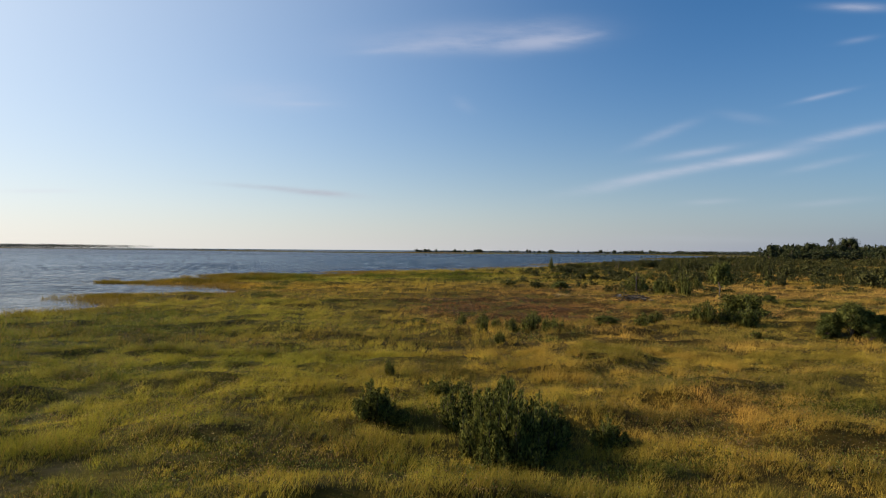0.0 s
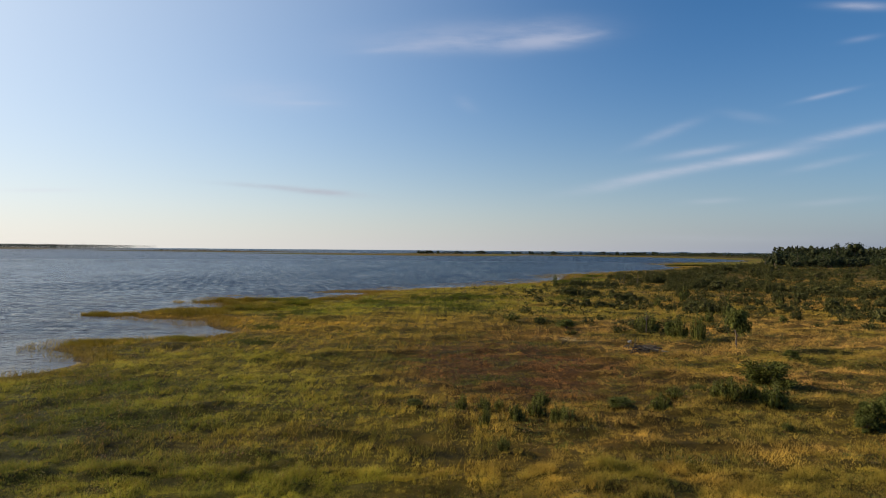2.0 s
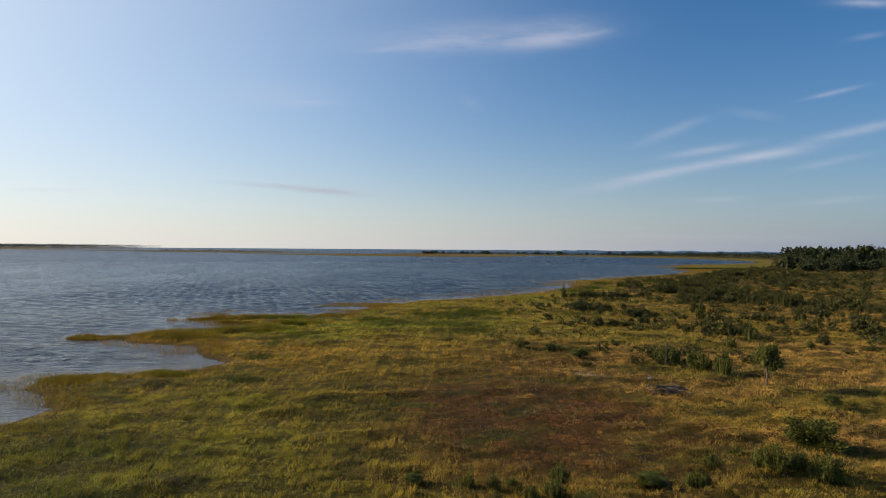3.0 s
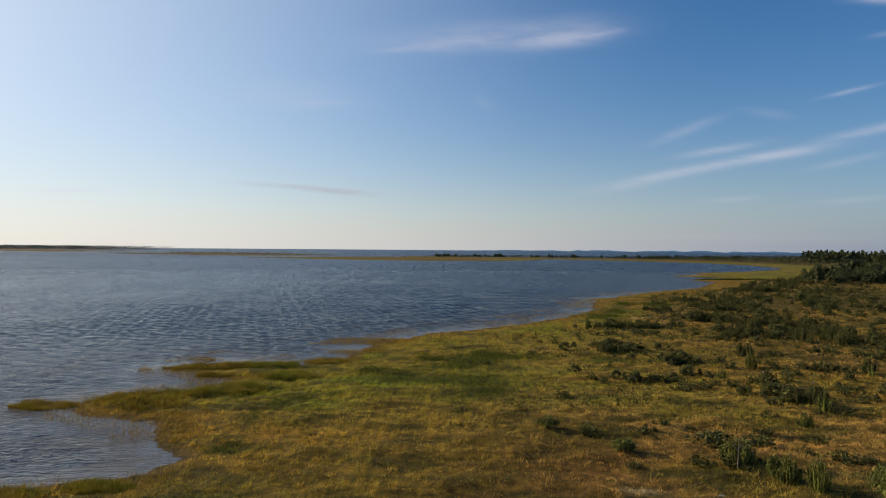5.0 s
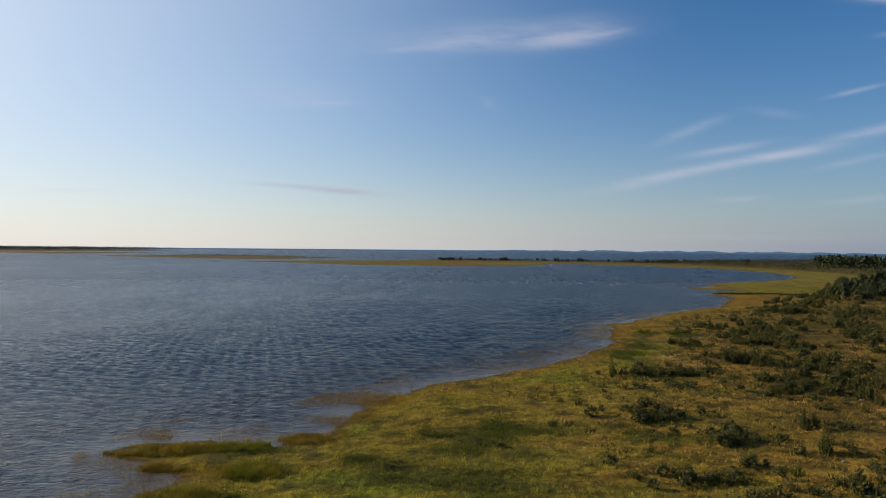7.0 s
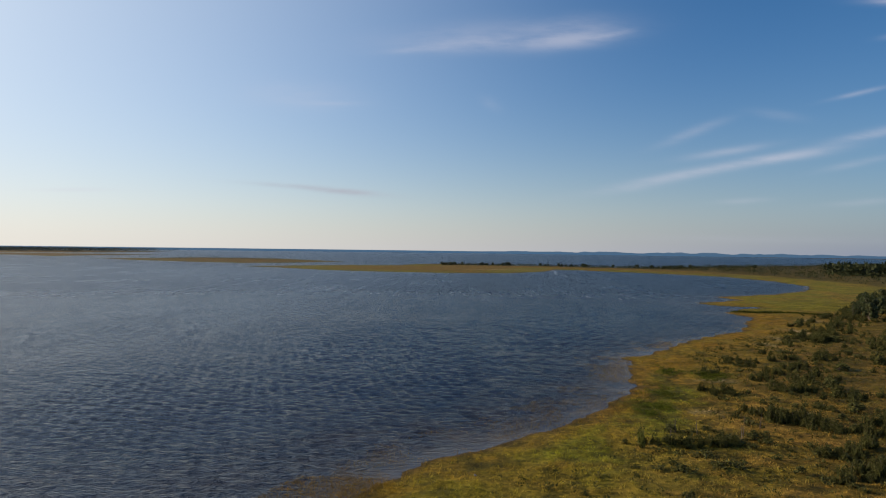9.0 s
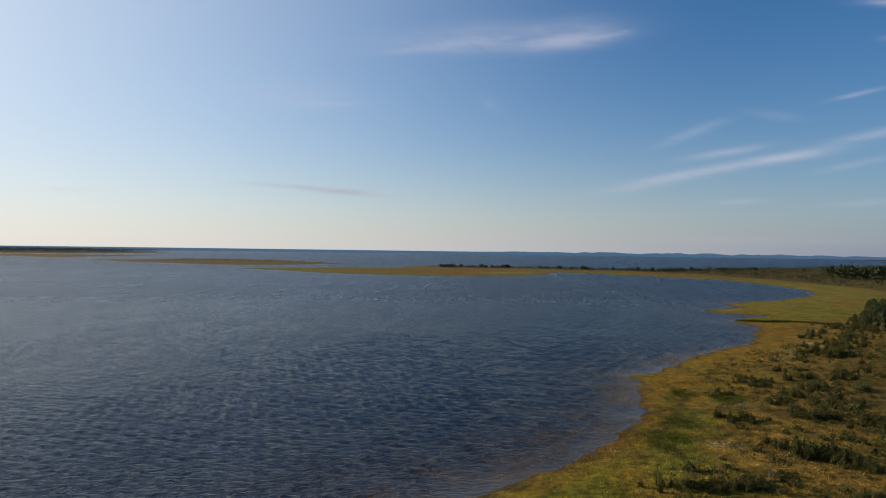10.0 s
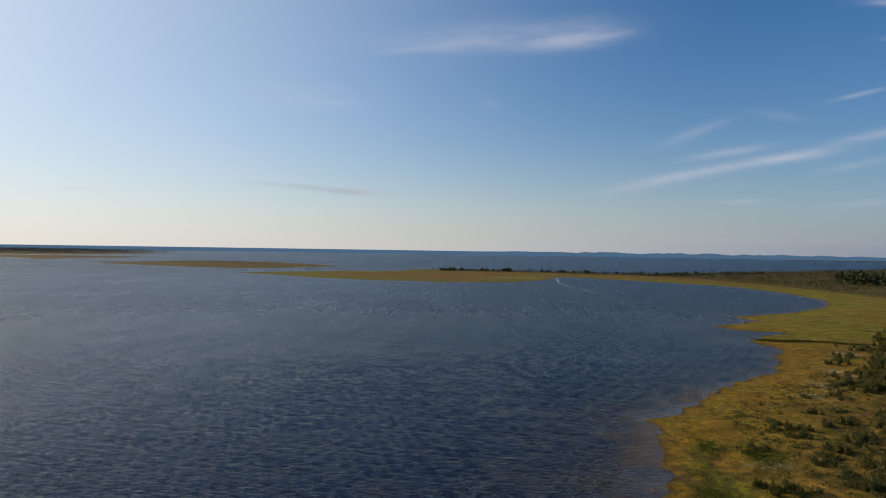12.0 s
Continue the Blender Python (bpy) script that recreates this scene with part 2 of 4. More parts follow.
    calm = node(t, "ShaderNodeMath", {0: still, 1: -0.82, 2: 1.0}, operation="MULTIPLY_ADD").outputs[0]
    power = node(t, "ShaderNodeMath", {0: power, 1: calm}, operation="MULTIPLY").outputs[0]
    power = node(t, "ShaderNodeMath", {0: power, 1: node(t, "ShaderNodeMapRange", {0: fresh, 1: 0.0, 2: 1.0, 3: 0.45, 4: 1.25}).outputs[0]}, operation="MULTIPLY").outputs[0]
    bp = node(t, "ShaderNodeBump", {"Distance": 0.95, "Height": h, "Strength": power})
    t.links.new(bp.outputs[0], b.inputs["Normal"])
    return m


def make_plain(name, c, rough=0.9):
    m, t, b = material(name)
    n = tex_noise(t, here(t), 0.01, 4.0).outputs[0]
    col = mix(t, 1.0, c, ramp(t, n, [(0.3, (0.85, 0.87, 0.9)), (0.7, (1.12, 1.1, 1.1))]), "MULTIPLY")
    t.links.new(col, b.inputs["Base Color"])
    b.inputs["Roughness"].default_value = rough
    b.inputs["Specular IOR Level"].default_value = 0.1
    return m


M_GROUND = make_ground()
M_GRASS = make_blades("meadow_grass", 0.35, spread=0.22)
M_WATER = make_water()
M_JUNIPER = make_blades("juniper_needles", 0.33, False, (0.135, 0.145, 0.036), 0.8)
M_LEAF = make_blades("shrub_leaves", 0.35, False, (0.115, 0.13, 0.034), 0.6)
# darker leaf colour holds the self-shade that sparse far crowns lack
M_SCRUB_SHADED = make_blades("scrub_needles_shaded", 0.2, False, (0.078, 0.08, 0.025), 0.6)
M_PINE = make_blades("pine_needles", 0.15, False, (0.052, 0.066, 0.026), 0.4)
M_FARWOOD = make_blades("far_wood_leaves", 0.15, False, (0.036, 0.044, 0.019), 0.4)
# sea haze over the far island is mixed into this bluish leaf colour
M_ISLE_HAZED = make_blades("island_wood_hazed", 0.1, False, (0.032, 0.050, 0.046), 0.25)
M_BARK = make_rough("bark", (0.06, 0.045, 0.035), (0.17, 0.13, 0.10), 18, 0.95, 0.7, 0.02)
M_DEAD = make_rough("bleached_wood", (0.11, 0.10, 0.085), (0.28, 0.255, 0.225), 22, 0.9, 0.6, 0.01)
M_BRUSH = make_rough("weathered_brushwood", (0.03, 0.024, 0.019), (0.10, 0.082, 0.064), 20, 0.95, 0.6, 0.01)
M_ROCK = make_rough("granite", (0.11, 0.105, 0.10), (0.27, 0.26, 0.245), 9, 0.85, 0.6, 0.02)
M_FOAM = make_plain("foam", (0.30, 0.34, 0.38), 0.6)


# ---- plan ----
rng = np.random.default_rng(7)


def smooth(a, b, v):
    s = np.clip((v - a) / (b - a), 0, 1)
    return s * s * (3 - 2 * s)


def vnoise(x, y, seed=0):
    """Value noise between 0 and 1 on arrays."""
    xi, yi = np.floor(x), np.floor(y)
    fx, fy = x - xi, y - yi
    fx, fy = fx * fx * (3 - 2 * fx), fy * fy * (3 - 2 * fy)

    def lattice(i, j):
        h = np.sin(i * 127.1 + j * 311.7 + seed * 74.7) * 43758.5453
        return h - np.floor(h)

    a, b, c, d = lattice(xi, yi), lattice(xi + 1, yi), lattice(xi, yi + 1), lattice(xi + 1, yi + 1)
    return (a * (1 - fx) + b * fx) * (1 - fy) + (c * (1 - fx) + d * fx) * fy


def fbm(x, y, seed=0, octaves=4):
    total, amp, norm = 0, 1.0, 0
    for k in range(octaves):
        total = total + amp * vnoise(x * 2**k + 17.3 * k, y * 2**k - 9.1 * k, seed + k)
        norm += amp
        amp *= 0.55
    return total / norm


# the shore of the bay, from the near side round the head of the bay to the tip of the long spit
SHORE_NEAR = [(-4900, -4900), (-120, -300), (-75, -20), (-40, 40), (-31, 52), (-29.8, 57), (-33, 61.5), (-36, 65), (-36, 67.5), (-31, 71), (-25, 73), (-24, 77.5),
              (-27.5, 80.5), (-31, 89), (-36, 89.5), (-40.5, 91), (-42.5, 94.5), (-42, 98), (-40, 101), (-34, 104), (-30, 110), (-34, 112.5),
              (-44, 118), (-41, 121.5), (-33, 123), (-25, 121.5), (-19, 125), (-17, 138), (-13, 149), (-7, 160), (4, 168), (13, 178), (25, 192), (34, 207)]
SHORE_HEAD = [(39, 216), (42, 231), (46, 246), (46, 258), (54, 265), (67, 285), (77, 300), (92, 315), (112, 334), (124, 358), (136, 382),
              (140, 394), (135, 413), (150, 434), (174, 450), (150, 461), (142, 475), (158, 490), (184, 511), (178, 538), (232, 572), (272, 615),
              (300, 650), (328, 710), (342, 810), (335, 930), (285, 1010), (225, 1075), (180, 1130), (145, 1150), (112, 1040), (57, 957), (-31, 932),
              (-128, 947), (-212, 988), (-289, 1060), (-368, 1104)]
SHORE_OUTER = [(-304, 1174), (-226, 1255), (-128, 1290), (-110, 1400), (-46, 1450), (86, 1400), (194, 1385), (283, 1340), (396, 1370), (507, 1490), (793, 1720),
               (1039, 1910), (1275, 2115), (2600, 2900), (4900, 3600), (4900, -4900)]
LAND = SHORE_NEAR + SHORE_HEAD + SHORE_OUTER
ISLET = [(-893, 1580), (-740, 1446), (-534, 1332), (-427, 1307), (-360, 1374), (-279, 1539), (-368, 1648), (-527, 1810), (-744, 1820), (-781, 1650)]
WEST_SHORE = [(-2600, 1700), (-1286, 1863), (-1100, 1729), (-1085, 1928), (-1015, 2229), (-1269, 2273), (-1509, 2250), (-2600, 2200)]
WOOD_ISLAND = [(-1430, 3300), (-1456, 2758), (-1504, 2470), (-1615, 2330), (-2600, 2220), (-3600, 2600), (-3000, 3500), (-2000, 3500)]


WOOD_FAR = [(402, 692), (410, 930), (376, 1130), (300, 1240), (180, 1290), (160, 1370), (280, 1330), (396, 1360), (510, 1480), (793, 1705), (1275, 2100), (1500, 2150), (760, 1000), (540, 740)]
# hollows and weedy spots of dark green herbs, and a bush's painted shade: centre and half breadths
WEEDS_SHADE_NEAR = [(-15.06, 22.5, 2.0, 1.0), (-12.04, 24.6, 1.4, 0.6), (-10.62, 26.9, 0.9, 0.5), (-2.7, 58.5, 2.2, 0.9),
          (12.03, 20.6, 1.7, 0.8), (-1.19, 18.8, 0.8, 0.35), (-4.02, 15.2, 1.6, 0.5), (-1.83, 14.2, 0.9, 0.4),
          # herbs at x 4.57 and 2.77 also stand for the bush's cast shadow
          (-6.64, 13.2, 1.5, 0.6), (4.57, 14.6, 1.2, 0.5), (2.77, 14.1, 1.0, 0.4), (1.72, 49.3, 1.3, 0.8),
          (-11.71, 58.1, 2.2, 0.8), (-20, 79.8, 2.4, 1.8), (-18.5, 67.4, 2.6, 1.2), (-22.31, 48, 5, 2.5),
          (-17.43, 38, 3, 1.6), (7.95, 24, 1.4, 0.6)]
WEEDS_FAR = [(1, 126, 5, 6), (4, 131, 3, 4), (-1, 110, 7, 4), (-8, 112, 5, 4),
          (4, 103, 4, 3), (36, 196, 3, 5), (43, 211, 3, 6), (62, 229, 3, 4),
          (24, 128, 4, 3), (-25, 104, 3, 1.6), (-12, 116, 3, 1.6), (-27, 119, 3, 1.2),
          (9, 130, 3, 2), (-22, 90, 0.9, 2.4), (-21, 95.5, 0.9, 2), (-18.8, 98.6, 1.6, 1.0),
          (-16, 101, 1.6, 1.0), (-4.6, 127.2, 2.6, 2.2), (-2.2, 120, 3, 1.6), (3.8, 130.5, 2.4, 2),
          (39, 198, 1.3, 3), (35, 192, 1.0, 2), (52.7, 238, 2, 4), (62, 233, 3, 3)]
WEEDS_SHADE = WEEDS_FAR + WEEDS_SHADE_NEAR


def inland(x, y, ring):
    """Metres from the ring's edge: positive inside."""
    pts = np.array(ring, float)
    best, inside = np.full(x.shape, 1e12), np.zeros(x.shape, bool)
    for (x0, y0), (x1, y1) in zip(pts, np.roll(pts, -1, 0)):
        dx, dy = x1 - x0, y1 - y0
        s = np.clip(((x - x0) * dx + (y - y0) * dy) / (dx * dx + dy * dy), 0, 1)
        best = np.minimum(best, (x - x0 - s * dx) ** 2 + (y - y0 - s * dy) ** 2)
        if dy:
            inside ^= ((y0 > y) != (y1 > y)) & (x < x0 + (y - y0) * dx / dy)
    return np.sqrt(best) * np.where(inside, 1, -1)


def shore(x, y):
    """Metres inland, with a ragged edge."""
    x, y = np.asarray(x, float), np.asarray(y, float)
    d = inland(x, y, LAND)
    for ring in (ISLET, WEST_SHORE, WOOD_ISLAND):
        d = np.maximum(d, inland(x, y, ring))
    return d + (fbm(x / 5, y / 5, 3) - 0.5) * (2.2 + 2.3 * smooth(140, 240, y)) + (fbm(x / 13, y / 13, 4, 3) - 0.5) * 7 * smooth(160, 230, y) * smooth(900, 600, y) + (fbm(x / 1.3, y / 1.3, 5, 2) - 0.5) * 1.2


def blob(x, y, cx, cy, rx, ry, turn=0.0):
    c, s = math.cos(radians(turn)), math.sin(radians(turn))
    u, v = ((x - cx) * c + (y - cy) * s) / rx, (-(x - cx) * s + (y - cy) * c) / ry
    return np.exp(-(u * u + v * v))


def height(x, y, d):
    land = 0.04 + 0.22 * (1 - np.exp(-np.maximum(d, 0) / 9)) + 0.35 * smooth(20, 120, x) * smooth(4, 40, d)
    bumps = (fbm(x / 6, y / 6, 11) - 0.5) * 0.45 + (fbm(x / 1.1, y / 1.0, 12, 3) - 0.5) * 0.32
    bumps = bumps + 0.3 * smooth(0.56, 0.72, fbm(x / 3.4, y / 2.2, 13, 3))
    ditch = 0.3 * np.exp(-((x + 12.6 - 0.08 * (y - 20)) / 0.5) ** 2) * smooth(12, 15, y) * smooth(26, 23, y)
    z = land + bumps * smooth(0, 6, d) - ditch * smooth(3, 8, d)
    bed = -0.02 - 0.06 * np.maximum(-d, 0)
    return np.where(d > 0, np.maximum(z, 0.02 + 0.01 * np.minimum(d, 3)), np.maximum(bed, -2.5))


C = {k: np.array(v) * (0.78, 0.73, 0.53) for k, v in dict(straw=(0.36, 0.235, 0.075), olive=(0.238, 0.186, 0.04), green=(0.145, 0.138, 0.028), lush=(0.20, 0.25, 0.03),
     dark=(0.075, 0.075, 0.022), red=(0.16, 0.088, 0.04), orange=(0.34, 0.205, 0.03), tan=(0.36, 0.235, 0.095), mud=(0.12, 0.09, 0.06),
     pale=(0.40, 0.35, 0.29), gold=(0.31, 0.24, 0.042), heath=(0.235, 0.16, 0.052), weed=(0.075, 0.095, 0.022)).items()}


def meadow(x, y, d):
    """The colours of the sward: dry straw, olive grass, green hollows, the red-brown heathy patch, the orange shore sedge."""
    n1, n2, n3, n4 = fbm(x / 10, y / 7, 21), fbm(x / 3, y / 2, 22), fbm(x / 32, y / 26, 23), fbm(x / 1.1, y / 0.8, 24, 3)
    col = np.zeros(x.shape + (3,)) + C["olive"]

    def lay(name, k):
        nonlocal col
        k = np.clip(k, 0, 1)[..., None]
        col = col * (1 - k) + C[name] * k

    lay("straw", smooth(0.42, 0.68, 0.55 * n1 + 0.45 * n3) * 0.8)
    lay("tan", smooth(-4, 22, x) * smooth(15, 45, y) * smooth(0.25, 0.55, n1) * 0.7)
    lay("heath", smooth(-2, 14, x) * smooth(0.45, 0.65, fbm(x / 7 + 9, y / 6, 35)) * 0.45)
    lay("gold", smooth(0.5, 0.7, n2) * smooth(60, 20, y) * 0.3)
    lay("green", smooth(0.50, 0.68, fbm(x / 8 + 40, y / 6, 31)) * 0.75)
    lay("green", smooth(4, -16, x) * smooth(75, 40, y) * 0.7)
    lay("lush", smooth(6, -10, x) * smooth(80, 50, y) * smooth(0.3, 0.6, n1) * 0.35)
    lay("weed", np.clip(1.8 * blob(x, y, -24, 34, 9, 11), 0, 1) * smooth(0.18, 0.45, n1) * 0.85)
    lay("green", smooth(22, 12, y) * smooth(0.35, 0.6, n2) * 0.6)
    lay("red", np.clip(2.0 * blob(x, y, 5.5, 56, 8.5, 12, 12), 0, 1) * smooth(0.22, 0.42, n2))
    lay("red", blob(x, y, 10, 78, 9, 8) * 0.5)
    for cx, cy, rx, ry in ((-25, 103, 5, 4), (-27, 119, 6, 3), (-12, 108, 6, 4), (38, 196, 7, 11), (17, 153, 4, 5), (8, 128, 5, 4), (-16, 132, 5, 5)):
        lay("lush", 0.8 * blob(x, y, cx, cy, rx, ry) * smooth(0.3, 0.5, n2))
    lay("green", 1.3 * blob(x, y, 0, 118, 9, 13) * smooth(0.25, 0.5, n2))
    lay("gold", smooth(34, 10, d) * smooth(60, 100, y) * smooth(0.3, 0.5, n1) * 0.7)
    lay("heath", smooth(30, 12, d) * smooth(110, 140, y) * smooth(230, 200, y) * smooth(0.4, 0.6, fbm(x / 5, y / 4, 43)) * 0.6)
    lay("orange", smooth(22, 3, d) * smooth(60, 90, y) * (1 - 0.5 * smooth(200, 300, y)) * smooth(0.35, 0.6, n1 * 0.5 + n2 * 0.5) * 0.65)
    for cx, cy, rx, ry in ((-26, 103, 5, 2.5), (-28, 120, 7, 2.5), (-12, 109, 7, 4), (-20, 96, 6, 2.5), (-16, 131, 4, 3)):
        lay("lush", 1.5 * blob(x, y, cx, cy, rx, ry) * smooth(0.35, 0.5, n2))
    lay("dark", smooth(12, 2, d) * smooth(85, 95, y) * smooth(150, 130, y) * smooth(0.52, 0.64, fbm(x / 4 + 7, y / 2.5, 39)) * 0.75)
    lay("lush", smooth(3, 8, d) * smooth(26, 14, d) * smooth(130, 160, y) * smooth(290, 250, y) * smooth(0.45, 0.6, fbm(x / 9, y / 14, 34)) * 0.75)
    lay("heath", smooth(90, 150, y) * smooth(24, 50, d) * smooth(0.36, 0.56, fbm(x / 14, y / 11, 33)) * 0.38)
    lay("olive", smooth(80, 120, y) * smooth(14, 40, d) * smooth(0.35, 0.6, n3) * 0.5)
    lay("lush", smooth(88, 105, y) * smooth(195, 165, y) * smooth(60, 20, x) * smooth(0.25, 0.5, n1) * 0.4)
    lay("gold", smooth(88, 105, y) * smooth(195, 165, y) * smooth(60, 20, x) * smooth(0.4, 0.65, n3) * 0.4)
    lay("straw", smooth(80, 120, y) * smooth(14, 40, d) * smooth(0.48, 0.62, fbm(x / 6 + 3, y / 4, 36)) * 0.6)
    lay("dark", smooth(28, 55, d) * smooth(105, 150, y) * smooth(360, 300, y) * smooth(0.36, 0.6, fbm(x / 9 + 5, y / 7, 40)) * 0.5)
    lay("heath", smooth(170, 210, y) * smooth(460, 420, y) * smooth(8, 25, d) * smooth(0.45, 0.6, fbm(x / 7, y / 9, 46)) * 0.6)
    lay("green", smooth(170, 210, y) * smooth(460, 420, y) * smooth(0.5, 0.62, fbm(x / 6, y / 8, 48)) * 0.55)
    lay("dark", smooth(170, 210, y) * smooth(460, 420, y) * smooth(0.55, 0.66, fbm(x / 4, y / 5, 47)) * 0.55)
    lay("gold", smooth(420, 470, y) * smooth(1000, 800, y) * 0.4)
    lay("heath", smooth(860, 930, y) * 0.75)
    lay("gold", smooth(45, 25, d) * smooth(215, 250, y) * smooth(440, 410, y) * smooth(0.3, 0.55, fbm(x / 12, y / 16, 44)) * 0.7)
    lay("orange", smooth(30, 8, d) * smooth(215, 250, y) * smooth(440, 410, y) * smooth(0.4, 0.6, fbm(x / 8, y / 11, 45)) * 0.55)
    lay("dark", smooth(0.57, 0.68, fbm(x / 5, y / 2.6, 37)) * 0.8 * (1 - 0.85 * smooth(170, 300, y)))
    lay("lush", smooth(400, 450, y) * smooth(110, 40, d) * smooth(0.25, 0.5, fbm(x / 22, y / 40, 38)) * 0.6)
    lay("weed", np.exp(-((x + 12.6 - 0.08 * (y - 20)) / 0.6) ** 2) * smooth(13, 15, y) * smooth(26, 23, y))
    for cx, cy, rx, ry in WEEDS_SHADE:
        lay("weed", smooth(0.32, 0.8, blob(x, y, cx, cy, 1.2 * rx, 1.2 * ry) + 0.9 * (n2 - 0.5) + 0.4 * (n4 - 0.5)) * (blob(x, y, cx, cy, 2 * rx, 2 * ry) > 0.2) * 0.8)
    ditch = x - np.interp(y, [187, 189, 198, 210, 215, 225, 236, 243], [30, 32, 36.5, 43, 44.5, 49, 55, 56])
    lay("dark", 0.6 * np.exp(-((ditch + 5 * (n2 - 0.5)) / 0.8) ** 2) * smooth(186, 190, y) * smooth(246, 240, y))
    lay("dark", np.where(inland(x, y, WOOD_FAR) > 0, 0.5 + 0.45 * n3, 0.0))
    lay("dark", np.exp(-((y - 414 + 0.3 * (x - 158)) / 2.2) ** 2) * smooth(135, 142, x) * smooth(186, 178, x) * 0.9)
    for cx, cy, rx, ry in ((102, 291, 3, 4), (116, 306, 4.5, 6), (134, 333, 3, 9), (61, 226, 4, 2.5), (46.5, 193, 2.5, 2), (13, 71, 1.2, 0.9), (160, 375, 3, 6)):
        lay("pale", 1.3 * blob(x, y, cx, cy, rx, ry) * smooth(0.35, 0.6, n4))
    lay("pale", blob(x, y, 60, 1090, 60, 14) * 0.9)
    lay("mud", smooth(1250, 1420, y) * 0.5)
    wheel = x - np.interp(y, [125, 141, 169, 224, 262], [54, 62, 78, 104, 119])
    lay("tan", (np.exp(-((np.abs(wheel) - 0.85) / 0.5) ** 2)) * smooth(125, 138, y) * smooth(262, 245, y) * 0.8)
    lay("mud", smooth(2.4, 0.2, d + 2.6 * (n2 - 0.5)) * smooth(45, 60, y) * 0.8)
    lay("mud", smooth(0.4, -0.6, d))
    return col * np.clip(0.44 + 1.12 * n4 + 0.55 * (n2 - 0.5), 0.3, 2)[..., None]


# ---- helpers for meshes ----
def mesh_of(name, verts, faces, mat, tint=None, smooth_shade=False):
    """A mesh from arrays; all faces have the same number of corners."""
    me = bpy.data.meshes.new(name)
    verts, faces = np.asarray(verts, np.float32), np.asarray(faces, np.int32)
    n, k = faces.shape
    me.vertices.add(len(verts))
    me.vertices.foreach_set("co", verts.ravel())
    me.loops.add(n * k)
    me.loops.foreach_set("vertex_index", faces.ravel())
    me.polygons.add(n)
    me.polygons.foreach_set("loop_start", np.arange(0, n * k, k, dtype=np.int32))
    if smooth_shade:
        me.polygons.foreach_set("use_smooth", np.ones(n, bool))
    me.update(calc_edges=True)
    if tint is not None:
        a = me.color_attributes.new("tint", "FLOAT_COLOR", "POINT")
        a.data.foreach_set("color", np.c_[tint, np.ones(len(verts))].astype(np.float32).ravel())
    me.materials.append(mat)
    return me


def part(name, me, parent, label=""):
    ob = new(name, me)
    ob.parent = parent
    return tagged(ob, label) if label else ob


def graded(stops):
    """Coordinates whose step runs linearly between (place, step) stops."""
    out = [stops[0][0]]
    while out[-1] < stops[-1][0]:
        out.append(out[-1] + np.interp(out[-1], [s[0] for s in stops], [s[1] for s in stops]))
    return np.array(out)


def grid_faces(nx, ny):
    i = np.arange(nx * ny).reshape(ny, nx)
    return np.stack([i[:-1, :-1], i[:-1, 1:], i[1:, 1:], i[1:, :-1]], -1).reshape(-1, 4)


# ---- ground and water ----
gx = graded([(-4950, 500), (-1500, 40), (-400, 12), (-70, 1.5), (-40, 1.25), (45, 1.25), (140, 2.7), (400, 12), (1000, 40), (4950, 500)])
gy = graded([(-4950, 600), (-60, 6), (5, 0.7), (60, 0.8), (130, 1.1), (230, 1.8), (480, 4), (900, 9), (1500, 14), (2500, 60), (4950, 400)])
X, Y = np.meshgrid(gx, gy)
D = shore(X, Y)
Z = height(X, Y, D)
# ground tint is darker near by, for dark gaps between the dense blades
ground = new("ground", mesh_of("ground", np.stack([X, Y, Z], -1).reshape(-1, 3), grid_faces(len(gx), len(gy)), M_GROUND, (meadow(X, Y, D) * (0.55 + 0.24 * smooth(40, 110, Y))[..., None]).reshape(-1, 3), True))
tagged(ground, "rough coastal meadow of dry straw and olive grass", "ground", kind="structure")

# rings and spokes round the near shore; the wind waves are real relief out to some hundreds of metres
wr = [0.5, 20, 38]
while wr[-1] < 4950:
    wr.append(wr[-1] + max(0.5, 0.0044 * wr[-1], 0.014 * (wr[-1] - 280), 0.03 * (wr[-1] - 1300)))
wr = np.array(wr)
wa = np.radians(np.concatenate([np.arange(-180, -44, 8), np.arange(-44, 40.01, 0.26), np.arange(48, 180, 8)]))
WR, WA = np.meshgrid(wr, np.append(wa, wa[0] + 2 * np.pi))
WX, WY = WR * np.sin(WA), 30 + WR * np.cos(WA)
WD = shore(WX, WY)
LEE = np.clip(np.exp(np.minimum(WD, 0) / 11), 0, 1) * (1 - 0.55 * smooth(250, 380, WY))


def waves(x, y):
    """Short-crested wind waves, with wavelengths of 1.5 to 3.1 metres, running towards the near shore."""
    gust = 0.45 + 0.9 * fbm(x / 38, y / 60, 95, 3)
    warp = 2.0 * fbm(x / 5, y / 5, 96, 3)
    z = 0
    for k, (length, turn, size) in enumerate(((3.1, 9, 0.034), (2.3, -16, 0.042), (1.8, 21, 0.036), (1.5, -6, 0.032))):
        c, q = math.cos(radians(turn)), math.sin(radians(turn))
        crest = 0.3 + 1.25 * fbm((x * c - y * q) / (length * 1.9), (x * q + y * c) / (length * 0.9), 97 + k, 2) ** 1.5
        z = z + size * crest * np.sin((x * q + y * c) * 2 * np.pi / length + warp * 2.2 + k)
    return z * gust * 1.45 * (0.7 + 0.3 * smooth(-110, -10, x))


